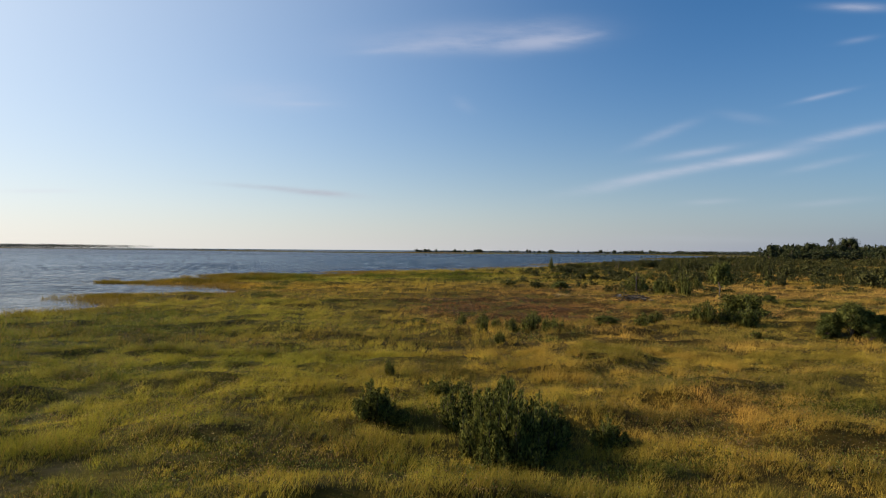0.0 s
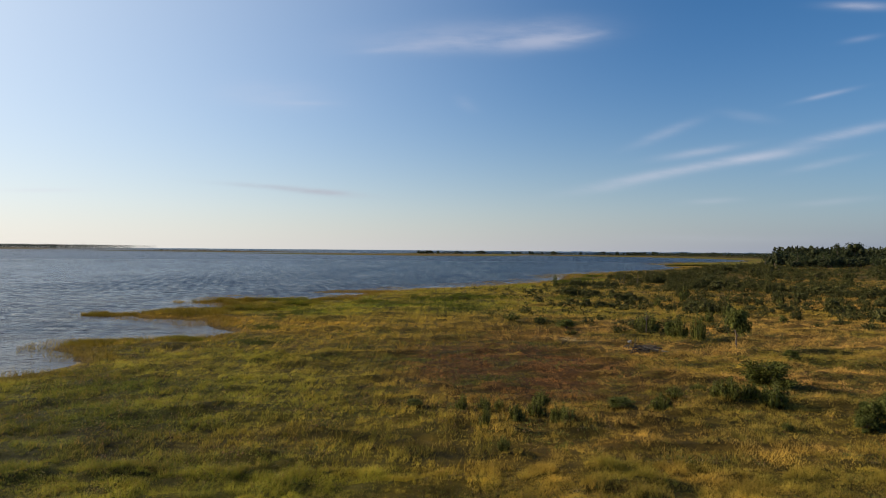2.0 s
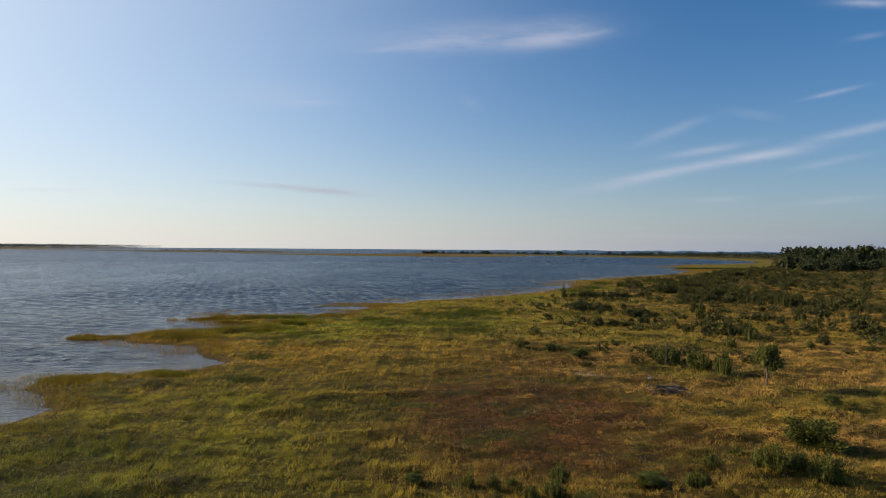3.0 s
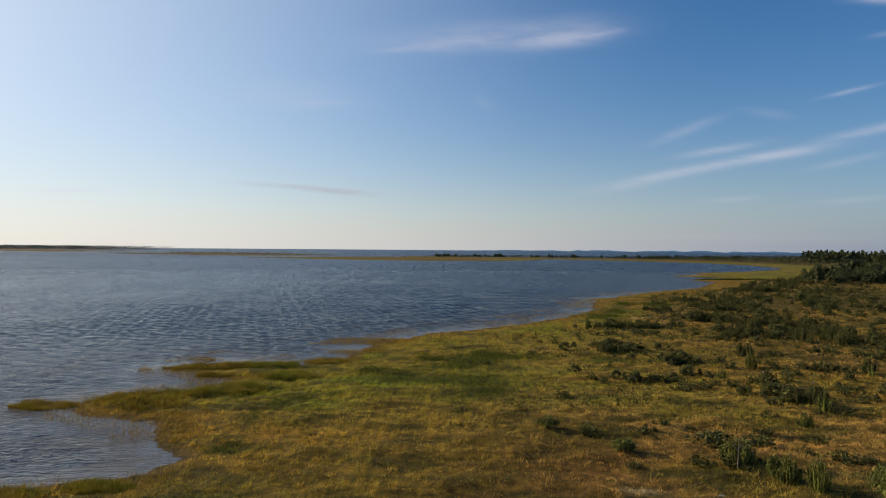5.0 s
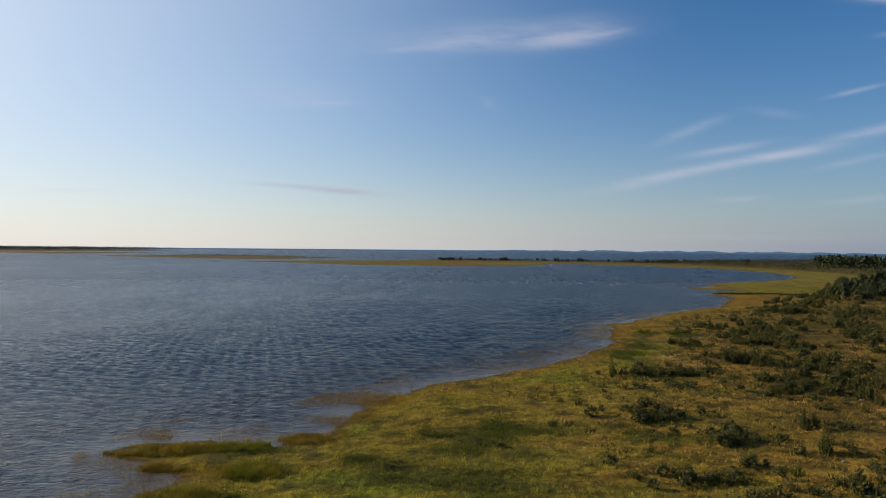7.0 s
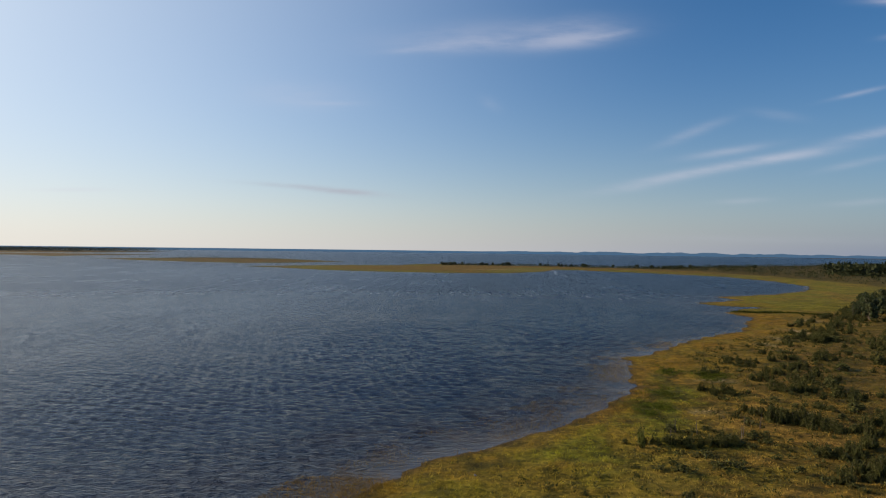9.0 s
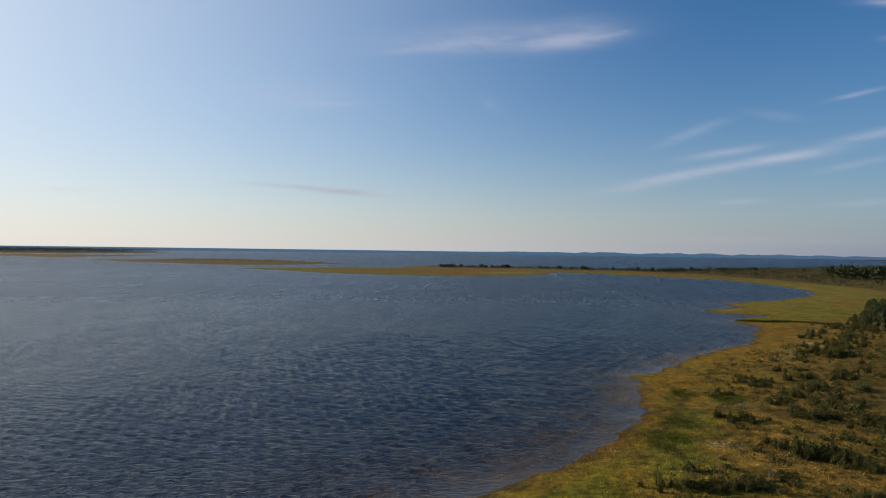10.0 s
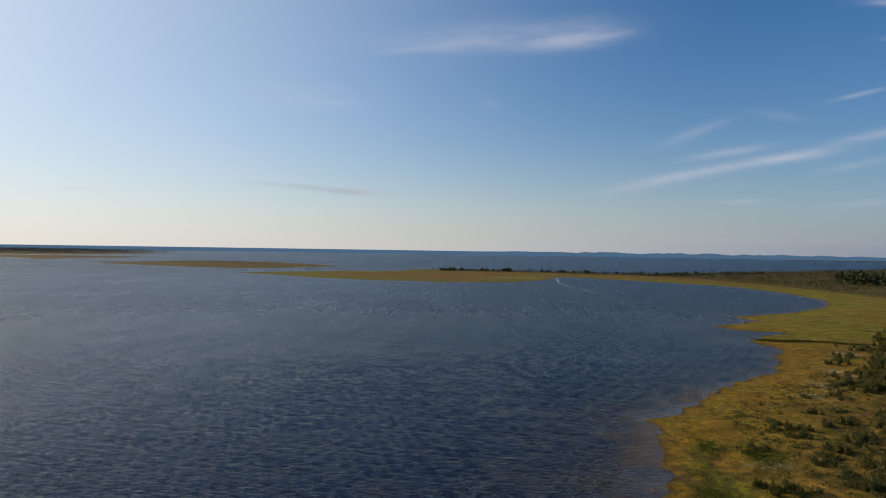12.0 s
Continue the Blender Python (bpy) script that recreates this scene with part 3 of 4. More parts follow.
WZ = waves(WX, WY) * smooth(750, 350, WR) * (1 - 0.9 * smooth(0.3, 0.9, LEE)) * smooth(0, 40, WR)
WZ[:, 0] = 0
wme = mesh_of("water", np.stack([WX, WY, WZ], -1).reshape(-1, 3), grid_faces(WX.shape[1], WX.shape[0])[:, ::-1], M_WATER, None, True)
sh = wme.attributes.new("shallow", "FLOAT", "POINT")
sh.data.foreach_set("value", LEE.astype(np.float32).ravel())
st = wme.attributes.new("silt", "FLOAT", "POINT")
SILT = np.exp(np.minimum(WD, 0) / 30) * smooth(190, 120, WY)
st.data.foreach_set("value", SILT.astype(np.float32).ravel())
water = tagged(new("water", wme), "wind-ruffled dark blue water of a shallow bay", "water", kind="structure")


# ---- grass ----
def blades(name, x, y, h, w, tint, lean, label, category, mat=None, base=None):
    """One leaf-shaped triangle a blade, all of them one piece of stuff."""
    n = len(x)
    z = height(x, y, shore(x, y)) if base is None else base
    a = rng.uniform(0, 2 * np.pi, n)
    ex, ey = np.cos(a) * w / 2, np.sin(a) * w / 2
    tip = np.stack([x + h * (lean[0] + rng.normal(0, 0.5, n)), y + h * (lean[1] + rng.normal(0, 0.5, n)), z + h], -1)
    v = np.stack([np.stack([x - ex, y - ey, z - 0.03], -1), np.stack([x + ex, y + ey, z - 0.03], -1), tip], 1).reshape(-1, 3)
    me = mesh_of(name, v, np.arange(3 * n).reshape(-1, 3), mat or M_GRASS, np.repeat(tint, 3, 0))
    return tagged(new(name, me), label, category, kind="stuff")


def sward(n, y0, y1, right, left, h0, w0, tint_gain, label):
    """Grass over a stretch of the meadow, thicker on the tussocks."""
    y = np.sqrt(rng.uniform(y0 * y0, y1 * y1, n))
    x = rng.uniform(-left, right, n) * y
    # draw the blades together into tufts
    cell = w0 * 28
    tx, ty = np.floor(x / cell), np.floor(y / cell)
    jx, jy = vnoise(tx, ty, 51), vnoise(tx, ty, 52)
    pull = 0.45 * vnoise(tx, ty, 53)
    x = x + pull * ((tx + jx) * cell - x)
    y = y + pull * ((ty + jy) * cell - y)
    d = shore(x, y)
    keep = d > 0.4
    x, y, d = x[keep], y[keep], d[keep]
    tall = fbm(x / 4, y / 3, 41) * 0.5 + 1.6 * smooth(0.4, 0.75, fbm(x / 0.8, y / 0.8, 42, 2))
    red = np.clip(1.5 * blob(x, y, 5.5, 57, 8.5, 13, 12), 0, 1)
    h = h0 * (0.25 + tall) * (1 - 0.6 * red) * rng.uniform(0.6, 1.3, len(x))
    tint = meadow(x, y, d) * tint_gain * rng.uniform(0.88, 1.22, (len(x), 1))
    dry = (rng.random(len(x)) < 0.17) & (red < 0.35)
    tint[dry] = 0.45 * tint[dry] + 0.55 * C["straw"] * 0.85 * tint_gain
    return blades("grass", x, y, h, w0 * rng.uniform(0.7, 1.4, len(x)), tint, (0.18, -0.05), label, "grass")


# last number: tint gain, raised near by to offset the blades' self-shade
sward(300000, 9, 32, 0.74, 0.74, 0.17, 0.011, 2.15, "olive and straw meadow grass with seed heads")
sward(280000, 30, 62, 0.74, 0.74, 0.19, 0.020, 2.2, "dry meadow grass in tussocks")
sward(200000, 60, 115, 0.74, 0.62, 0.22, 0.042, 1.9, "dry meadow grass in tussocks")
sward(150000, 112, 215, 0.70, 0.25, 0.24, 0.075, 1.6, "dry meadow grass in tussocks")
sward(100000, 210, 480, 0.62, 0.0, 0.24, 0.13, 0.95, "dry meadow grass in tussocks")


def forbs(name, n, y0, y1, leaf, high, colours, label, category):
    """Low broad-leaved herbs between the grasses: loose clumps of small leaves."""
    y = np.sqrt(rng.uniform(y0 * y0, y1 * y1, n))
    x = rng.uniform(-0.74, 0.74, n) * y
    d = shore(x, y)
    keep = (d > 3) & (fbm(x / 3.5, y / 2.5, 91) > rng.uniform(0.42, 0.62, n))
    x, y, d = x[keep], y[keep], d[keep]
    z = height(x, y, d)
    k = 9
    p = np.stack([x, y, z], -1)[:, None] + np.concatenate([rng.normal(0, high * 0.45, (len(x), k, 2)), rng.uniform(0.1, 1, (len(x), k, 1)) * high * rng.uniform(0.5, 1.3, (len(x), 1, 1))], 2)
    w = rng.normal(0, 1, (len(x), k, 3)) + [0, 0, 0.5]
    v, f = sprays(p.reshape(-1, 3), w.reshape(-1, 3), leaf, leaf * 0.5, rng)
    pick = rng.integers(0, len(colours), len(x))
    tint = np.repeat(np.array(colours)[pick] * rng.uniform(0.7, 1.3, (len(x), 1)), k * 4, 0)
    return tagged(new(name, mesh_of(name, v, f, M_GRASS, tint)), label, category, kind="stuff")


def reeds(n, x0, x1, y0, y1, d0, d1, h0, w0, cut, label, fade=0.03):
    x, y = rng.uniform(x0, x1, n), rng.uniform(y0, y1, n)
    d = shore(x, y)
    thick = fbm(x / 7, y / 5, 61)
    keep = (d > d0) & (d < d1) & (thick + fade * np.minimum(d, 0) > cut * rng.uniform(0.7, 1.1, n))
    x, y, d = x[keep], y[keep], d[keep]
    h = h0 * rng.uniform(0.6, 1.25, len(x))
    k = rng.random((len(x), 1))
    tint = C["orange"] * k + C["gold"] * 0.85 * (1 - k)
    near = smooth(85, 60, y)[:, None]
    tint = (tint * (1 - near) + C["olive"] * 1.2 * near) * rng.uniform(0.7, 1.15, (len(x), 1))
    blades("reed_bed", x, y, h, w0 * rng.uniform(0.7, 1.3, len(x)), tint, (0.12, 0.0), label, "reeds", base=np.maximum(height(x, y, d), -0.05))


reeds(130000, -58, 0, 46, 150, -3.5, 3.5, 0.5, 0.035, 0.47, "yellow-orange sedge standing in shallow water")
reeds(110000, -20, 70, 140, 300, -14, 3, 0.3, 0.06, 0.555, "yellow-orange sedge along the shore", 0.007)
reeds(50000, -46, -8, 116, 152, -12, 0, 0.3, 0.05, 0.56, "thin sedge in a shallow inlet", 0.008)
reeds(60000, 60, 320, 290, 700, -5, 5, 0.5, 0.14, 0.5, "yellow-orange sedge along the shore")


def reed_stand(cx, cy, rx, ry, n, high, green):
    """A thick stand of tall sedge in wet ground, ragged at its edge."""
    a, q = rng.uniform(0, 2 * np.pi, n), np.sqrt(rng.random(n)) * rng.uniform(0.75, 1.15, n)
    x, y = cx + rx * q * np.cos(a), cy + ry * q * np.sin(a)
    keep = fbm(x / 2.4, y / 1.5, 65, 3) - 0.12 * q**3 > rng.uniform(0.3, 0.46, n)
    x, y = x[keep], y[keep]
    d = shore(x, y)
    k = np.clip(green - 0.3 + 1.4 * (fbm(x / 3, y / 2, 66, 3) - 0.5) + rng.normal(0, 0.12, len(x)), 0, 1)[:, None]
    tint = (C["lush"] * k + C["gold"] * 0.85 * (1 - k)) * rng.uniform(0.55, 1.25, (len(x), 1))
    h = high * rng.uniform(0.45, 1.25, len(x)) * (0.15 + 1.4 * fbm(x / 1.7, y / 1.3, 67, 3))
    blades("reed_bed", x, y, h, 0.05 * rng.uniform(0.7, 1.3, len(x)), tint, (0.14, 0.0), "tall yellow-green sedge standing in wet ground", "reeds", base=np.maximum(height(x, y, d), -0.05))


for row in ((-47, 94.5, 4.2, 2.2, 5000, 0.5, 0.25), (-36, 97.5, 6.5, 5, 14000, 0.65, 0.45), (-29, 103, 5, 4, 9000, 0.8, 0.6), (-38, 118.5, 7, 2.6, 7000, 0.7, 0.3),
            (-28, 120.5, 5, 2.2, 6000, 0.8, 0.8), (-21, 124.5, 4, 2.2, 4000, 0.6, 0.3), (-33, 68, 4, 2.6, 7000, 0.4, 0.6), (-27, 70.5, 3, 1.5, 4000, 0.35, 0.7),
            (-24, 112, 4, 3, 6000, 0.7, 0.8), (-34, 112.5, 3, 1.2, 2500, 0.7, 0.3)):
    reed_stand(*row)

cx = rng.uniform(141, 186, 5000)
cy = 414 - 0.3 * (cx - 158) + 2.0 * np.sin(cx / 5) + rng.normal(0, 1.3, 5000)
blades("rush_bed", cx, cy, rng.uniform(0.35, 1.0, 5000), np.full(5000, 0.2), C["weed"] * rng.uniform(0.6, 1.2, (5000, 1)), (0.05, 0), "dark rushes along a narrow creek", "reeds")


# ---- shrubs and trees ----
def sprays(points, ways, length, breadth, r):
    """Small pointed leaves: diamonds along the given ways."""
    n = len(points)
    ways = ways / np.linalg.norm(ways, axis=1, keepdims=True)
    side = np.cross(ways, r.normal(0, 1, (n, 3)))
    side /= np.linalg.norm(side, axis=1, keepdims=True) + 1e-9
    ln, br = length * r.uniform(0.6, 1.4, (n, 1)), breadth * r.uniform(0.6, 1.4, (n, 1))
    v = np.stack([points, points + ways * ln * 0.5 + side * br / 2, points + ways * ln, points + ways * ln * 0.5 - side * br / 2], 1).reshape(-1, 3)
    return v, np.arange(4 * n).reshape(-1, 4)


def tube(path, radii, sides=6):
    """A tapered stem along a path, as vertices and quads."""
    path = np.asarray(path, float)
    v = []
    for i, p in enumerate(path):
        w = path[min(i + 1, len(path) - 1)] - path[max(i - 1, 0)]
        w = w / (np.linalg.norm(w) + 1e-9)
        a = np.cross(w, (0.31, 0.87, 0.2))
        a /= np.linalg.norm(a)
        b = np.cross(w, a)
        ang = np.linspace(0, 2 * np.pi, sides, endpoint=False)
        v.append(p + radii[i] * (np.cos(ang)[:, None] * a + np.sin(ang)[:, None] * b))
    f = [[i * sides + j, i * sides + (j + 1) % sides, (i + 1) * sides + (j + 1) % sides, (i + 1) * sides + j] for i in range(len(path) - 1) for j in range(sides)]
    return np.concatenate(v), np.array(f)


def joined(pieces):
    vs, fs, at = [], [], 0
    for v, f in pieces:
        vs.append(v)
        fs.append(np.asarray(f) + at)
        at += len(v)
    return np.concatenate(vs), np.concatenate(fs)


def juniper(seed, stems, n, leaf):
    """A juniper one metre high and about as broad: upright plumes from the ground, dense with short sprays."""
    r = np.random.default_rng(seed)
    wood, core, pts, ways = [], [], [], []
    for s in range(stems):
        a, far = r.uniform(0, 2 * np.pi), 0.42 * math.sqrt(r.random()) if s else 0.0
        foot = np.array([0.8 * far * math.cos(a), 0.8 * far * math.sin(a), -0.03])
        high = math.sqrt(max(0.08, 1 - (far / 0.46) ** 2)) * (1.0 if s == 0 else r.uniform(0.5, 1.0))
        top = np.array([far * 1.35 * math.cos(a), far * 1.35 * math.sin(a), high]) + r.normal(0, 0.05, 3) * [1, 1, 0]
        mid = foot * 0.5 + top * 0.5 + np.array([math.cos(a), math.sin(a), 0]) * far * 0.22
        wood.append(tube([foot, mid, top * 0.95], [0.022, 0.014, 0.004], 5 if n > 2000 else 3))
        k = int(n / stems)
        s_ = r.random(k) ** 0.85
        c = ((1 - s_) ** 2)[:, None] * foot + (2 * s_ * (1 - s_))[:, None] * mid + (s_**2)[:, None] * top
        rad = (0.10 + 0.13 * r.random()) * (1 - s_**1.7) * (0.6 + 0.4 * np.sin(s_ * 11 + s * 2 + r.uniform(0, 6)) ** 2) + 0.012
        ang = r.uniform(0, 2 * np.pi, k)
        out = np.stack([np.cos(ang), np.sin(ang), np.zeros(k)], -1)
        q = np.sqrt(r.uniform(0.15, 1, k))
        pts.append(c + out * (rad * q)[:, None])
        ways.append(out * r.uniform(0.3, 0.9, (k, 1)) + [0, 0, 0.9] + r.normal(0, 0.25, (k, 3)))
        core.append(tube([foot, 0.5 * (foot + mid), mid, top * 0.84], [0.03, 0.058, 0.042, 0.004], 5))
    crown = sprays(np.concatenate(pts), np.concatenate(ways), leaf, leaf * 0.5, r)
    return joined(wood), joined(core + [crown])


def shrub(seed, n, leaf, low=0.0, puff=1.0):
    """A rounded leafy shrub or low tree crown one metre high, of uneven clumps."""
    r = np.random.default_rng(seed)
    wood, core, pts, ways = [], [], [], []
    clumps = 24
    for s in range(clumps):
        a, e = r.uniform(0, 2 * np.pi), r.uniform(0.0, 1.0)
        far = 0.42 * math.sqrt(1 - (e * 0.9) ** 2) * r.uniform(0.5, 1.1)
        c = np.array([far * math.cos(a), far * math.sin(a), low + (1 - low) * (0.10 + 0.74 * e)])
        wood.append(tube([(0, 0, low * 0.75 - 0.03), c * [0.35, 0.35, 0.6 if low < 0.3 else 0.85], c], [0.02, 0.012, 0.004], 5 if n > 2000 else 3))
        k = n // clumps
        w = r.normal(0, 1, (k, 3))
        w /= np.linalg.norm(w, axis=1, keepdims=True)
        rad = r.uniform(0.12, 0.2) * puff
        core.append(tube([c - [0, 0, 0.55 * rad], c - [0, 0, 0.2 * rad], c + [0, 0, 0.25 * rad], c + [0, 0, 0.6 * rad]], [0.15 * rad, 0.6 * rad, 0.55 * rad, 0.08 * rad], 5))
        pts.append(c + w * rad * (r.random((k, 1)) ** 0.4) * [1.1, 1.1, 0.85])
        ways.append(w + [0, 0, 0.35] + r.normal(0, 0.5, (k, 3)))
    return joined(wood), joined(core + [sprays(np.concatenate(pts), np.concatenate(ways), leaf, leaf * 0.6, r)])


def pine(seed, n, leaf):
    """A tree one metre high: a bare lower trunk, limbs, and flat uneven clumps of needles."""
    r = np.random.default_rng(seed)
    lean = r.normal(0, 0.03, 2)
    wood, pts, ways = [tube([(0, 0, -0.03), (lean[0] * 0.5, lean[1] * 0.5, 0.5), (lean[0], lean[1], 0.96)], [0.022, 0.016, 0.004], 6)], [], []
    clumps = 26
    for s in range(clumps):
        e = 0.12 + 0.88 * (s + r.random()) / clumps
        a = s * 2.4 + r.uniform(-0.5, 0.5)
        far = (0.27 * (1 - ((e - 0.12) / 0.90) ** 1.7) + 0.03) * r.uniform(0.55, 1.1)
        root = np.array([lean[0] * e, lean[1] * e, e * 0.93])
        c = root + np.array([far * math.cos(a), far * math.sin(a), 0.03])
        wood.append(tube([root, (root + c) / 2 + [0, 0, 0.012], c], [0.007, 0.005, 0.002], 3))
        k = n // clumps
        w = r.normal(0, 1, (k, 3))
        w /= np.linalg.norm(w, axis=1, keepdims=True)
        pts.append(c + w * (r.random((k, 1)) ** 0.4) * np.array([0.095, 0.095, 0.06]) * r.uniform(0.8, 1.3))
        ways.append(w + [0, 0, 0.4] + r.normal(0, 0.4, (k, 3)))
    return joined(wood), sprays(np.concatenate(pts), np.concatenate(ways), leaf, leaf * 0.55, r)


forbs("meadow_herbs", 10500, 9, 34, 0.055, 0.28, [(0.10, 0.13, 0.03), (0.15, 0.16, 0.04), (0.2, 0.13, 0.06), (0.26, 0.2, 0.08)], "low broad-leaved herbs between the grasses", "herbs")
forbs("meadow_herbs", 9000, 32, 75, 0.11, 0.34, [(0.10, 0.12, 0.03), (0.14, 0.15, 0.04), (0.2, 0.13, 0.06)], "low broad-leaved herbs between the grasses", "herbs")
forbs("yellow_flowers", 1500, 9, 40, 0.03, 0.42, [(0.6, 0.45, 0.04), (0.55, 0.45, 0.2)], "scattered small yellow meadow flowers", "flowers")



def herb_patch(rows, leaf):
    """Dense dark herbs over the weedy spots, with ragged edges."""
    ps = []
    for cx, cy, rx, ry in rows:
        n = int(min(4200, 900 * rx * ry + 200) * (1 if cy < 35 else 0.55))
        x, y = rng.normal(cx, rx * 0.8, n), rng.normal(cy, ry * 0.8, n)
        d = shore(x, y)
        keep = (d > 1) & (fbm(x / (0.8 * rx), y / (0.6 * ry), 77, 4) > rng.uniform(0.44, 0.56, n))
        ps.append(np.stack([x, y, height(x, y, d) + rng.uniform(0.02, 0.34, n)], -1)[keep])
    p = np.concatenate(ps)
    size = leaf * (1 + p[:, 1:2] / 40)
    v, f = sprays(p, rng.normal(0, 0.7, (len(p), 3)) + [0, 0, 0.9], size, size * 0.4, rng)
    wet = (smooth(90, 110, p[:, 1]) * fbm(p[:, 0] / 2.5, p[:, 1] / 2, 78, 3))[:, None]
    tint = (C["weed"] * (1 - wet) + C["lush"] * 0.5 * wet) * 1.2
    return tagged(new("weed_shade_patch", mesh_of("weed_shade_patch", v, f, M_GRASS, np.repeat(tint * rng.uniform(0.6, 1.5, (len(p), 1)), 4, 0))), "dark green weedy herbs in damp hollows, also standing for bush shade", "herbs", kind="stuff")


herb_patch(WEEDS_SHADE, 0.05)
kinds = {}


def kind_of(key, name, made, mat):
    """The meshes of one kind of plant, to be planted many times."""
    (wv, wf), (cv_, cf) = made
    kinds[key] = (name, mesh_of(name + "_stem", wv, wf, M_BARK, None, True), mesh_of(name + "_crown", cv_, cf, mat))


for i in range(4):
    kind_of(f"juniper_near{i}", "juniper", juniper(100 + i, 24 + 3 * i, 5000, 0.075), M_JUNIPER)
    kind_of(f"juniper_mid{i}", "juniper", juniper(120 + i, 20 + 3 * i, 1800, 0.08), M_JUNIPER)
    kind_of(f"juniper{i}", "juniper", juniper(140 + i, 14 + 3 * i, 750, 0.10), M_JUNIPER)
    kind_of(f"shrub{i}", "leafy_shrub", shrub(180 + i, 800, 0.10), M_LEAF)
    kind_of(f"pine{i}", "pine_tree", pine(220 + i, 520, 0.075), M_PINE)
    kind_of(f"wood{i}", "broadleaf_tree", shrub(260 + i, 504, 0.085, 0.12, 1.35), M_FARWOOD)
kind_of("shrub_near", "leafy_shrub", shrub(300, 5200, 0.05), M_LEAF)
for i in range(4):
    kind_of(f"mini{i}", "juniper", juniper(340 + i, 9 + i, 180, 0.17), M_SCRUB_SHADED)
    kind_of(f"scrub{i}", "juniper", juniper(360 + i, 12 + i, 440, 0.12), M_SCRUB_SHADED)
    kind_of(f"tiny{i}", "broadleaf_tree", shrub(420 + i, 120, 0.26, 0.1), M_FARWOOD)
    kind_of(f"bush{i}", "leafy_shrub", shrub(380 + i, 336, 0.11), M_SCRUB_SHADED)
SERIAL = [0]


def plant(key, x, y, high, wide, label, category, group):
    name, stem, crown = kinds[key]
    z = float(height(np.array([x]), np.array([y]), shore([x], [y]))[0])
    SERIAL[0] += 1
    thing = new(name)
    thing.matrix_basis = pose(x, y, z, 0, 0, (SERIAL[0] * 137.5) % 360) @ Matrix.Diagonal((wide, wide, high, 1))
    part("stem", stem, thing)
    part("crown", crown, thing)
    return tagged(thing, label, category, group)


JUNIPERS_A = [(0.49, 16.0, 1.48, 1.01), (1.18, 15.6, 1.77, 1.24), (1.99, 16.7, 1.33, 1.19), (0.11, 18.4, 1.16, 1.09), (1.2, 18.1, 1.38, 1.22), (2.6, 17.9, 0.76, 0.76), (-0.37, 21.6, 0.68, 0.82), (0.24, 21.9, 0.74, 0.65), (-0.76, 21.8, 0.63, 0.46), (-2.39, 18.7, 0.93, 1.03), (3.79, 16.9, 0.76, 0.86), (2.53, 33.5, 0.69, 0.52), (17.78, 38.3, 0.52, 0.59), (8.4, 87.4, 0.88, 2.03), (11.9, 86.3, 0.8, 1.47), (22.6, 77.5, 2.49, 2.49), (26.0, 71.6, 2.87, 1.41), (24.7, 73.5, 2.12, 1.67), (0.9, 41.3, 0.86, 0.45), (2.1, 41.2, 0.89, 0.67), (3.0, 41.6, 0.68, 0.56), (5.51, 42.2, 0.83, 0.98)]
JUNIPERS_F = [(0.83, 15.2, 0.8, 0.9), (1.58, 15.5, 0.95, 1.0), (1.59, 16.6, 1.35, 1.0), (0.8, 17.2, 1.2, 1.1), (-1.79, 18.6, 0.45, 0.8), (1.97, 37.8, 1.25, 0.7), (4.99, 40.2, 1.35, 0.9), (6.08, 38.6, 1.2, 1.2), (0.8, 41.6, 0.6, 0.6), (3.79, 39.6, 0.85, 1.0), (-2.43, 25.7, 0.75, 0.35)]
JUNIPERS_B = [(12.41, 42.1, 1.03, 1.29), (14.13, 44.7, 0.77, 0.93), (16.57, 47.2, 0.59, 0.93), (16.73, 44.6, 1.05, 1.05), (17.22, 43.8, 1.32, 1.26), (18.53, 44.2, 1.22, 0.97), (19.52, 43.2, 1.59, 1.59), (47.5, 92.5, 2.74, 1.73), (40.0, 98.2, 3.24, 1.85), (39.5, 109.5, 3.21, 2.95), (72.2, 168.8, 4.14, 3.04), (52.6, 120.0, 2.3, 2.3), (68.5, 119.8, 2.39, 3.44), (68.8, 125.1, 1.91, 1.6), (79.7, 132.0, 2.97, 2.76), (73.4, 149.0, 3.26, 2.9)]
JUNIPERS_C = [(74.9,159.2,3.11,4.41), (73.1,162.2,2.91,3.44), (57.3,116.3,1.39,1.11), (46.5,132.9,3.21,1.93), (28.1,170.9,3.25,1.2), (29.8,170.3,1.68,2.16), (34.6,170.8,1.8,2.64), (39.9,172.9,2.19,2.68), (43.8,171.6,2.42,3.14), (58.7,187.0,4.29,4.56), (63.2,187.4,3.36,3.5), (24.4,135.4,2.42,3.05), (27.5,137.0,1.73,2.18), (33.9,126.3,1.96,2.45), (36.2,127.2,1.48,2.31), (43.1,122.1,3.75,1.56), (35.7,113.9,1.85,1.14), (51.9,155.8,2.79,3.64), (56.2,156.2,3.01,3.01), (60.5,160.3,2.44,2.22), (62.2,156.7,2.16,3.24), (65.5,151.1,3.92,2.48)]
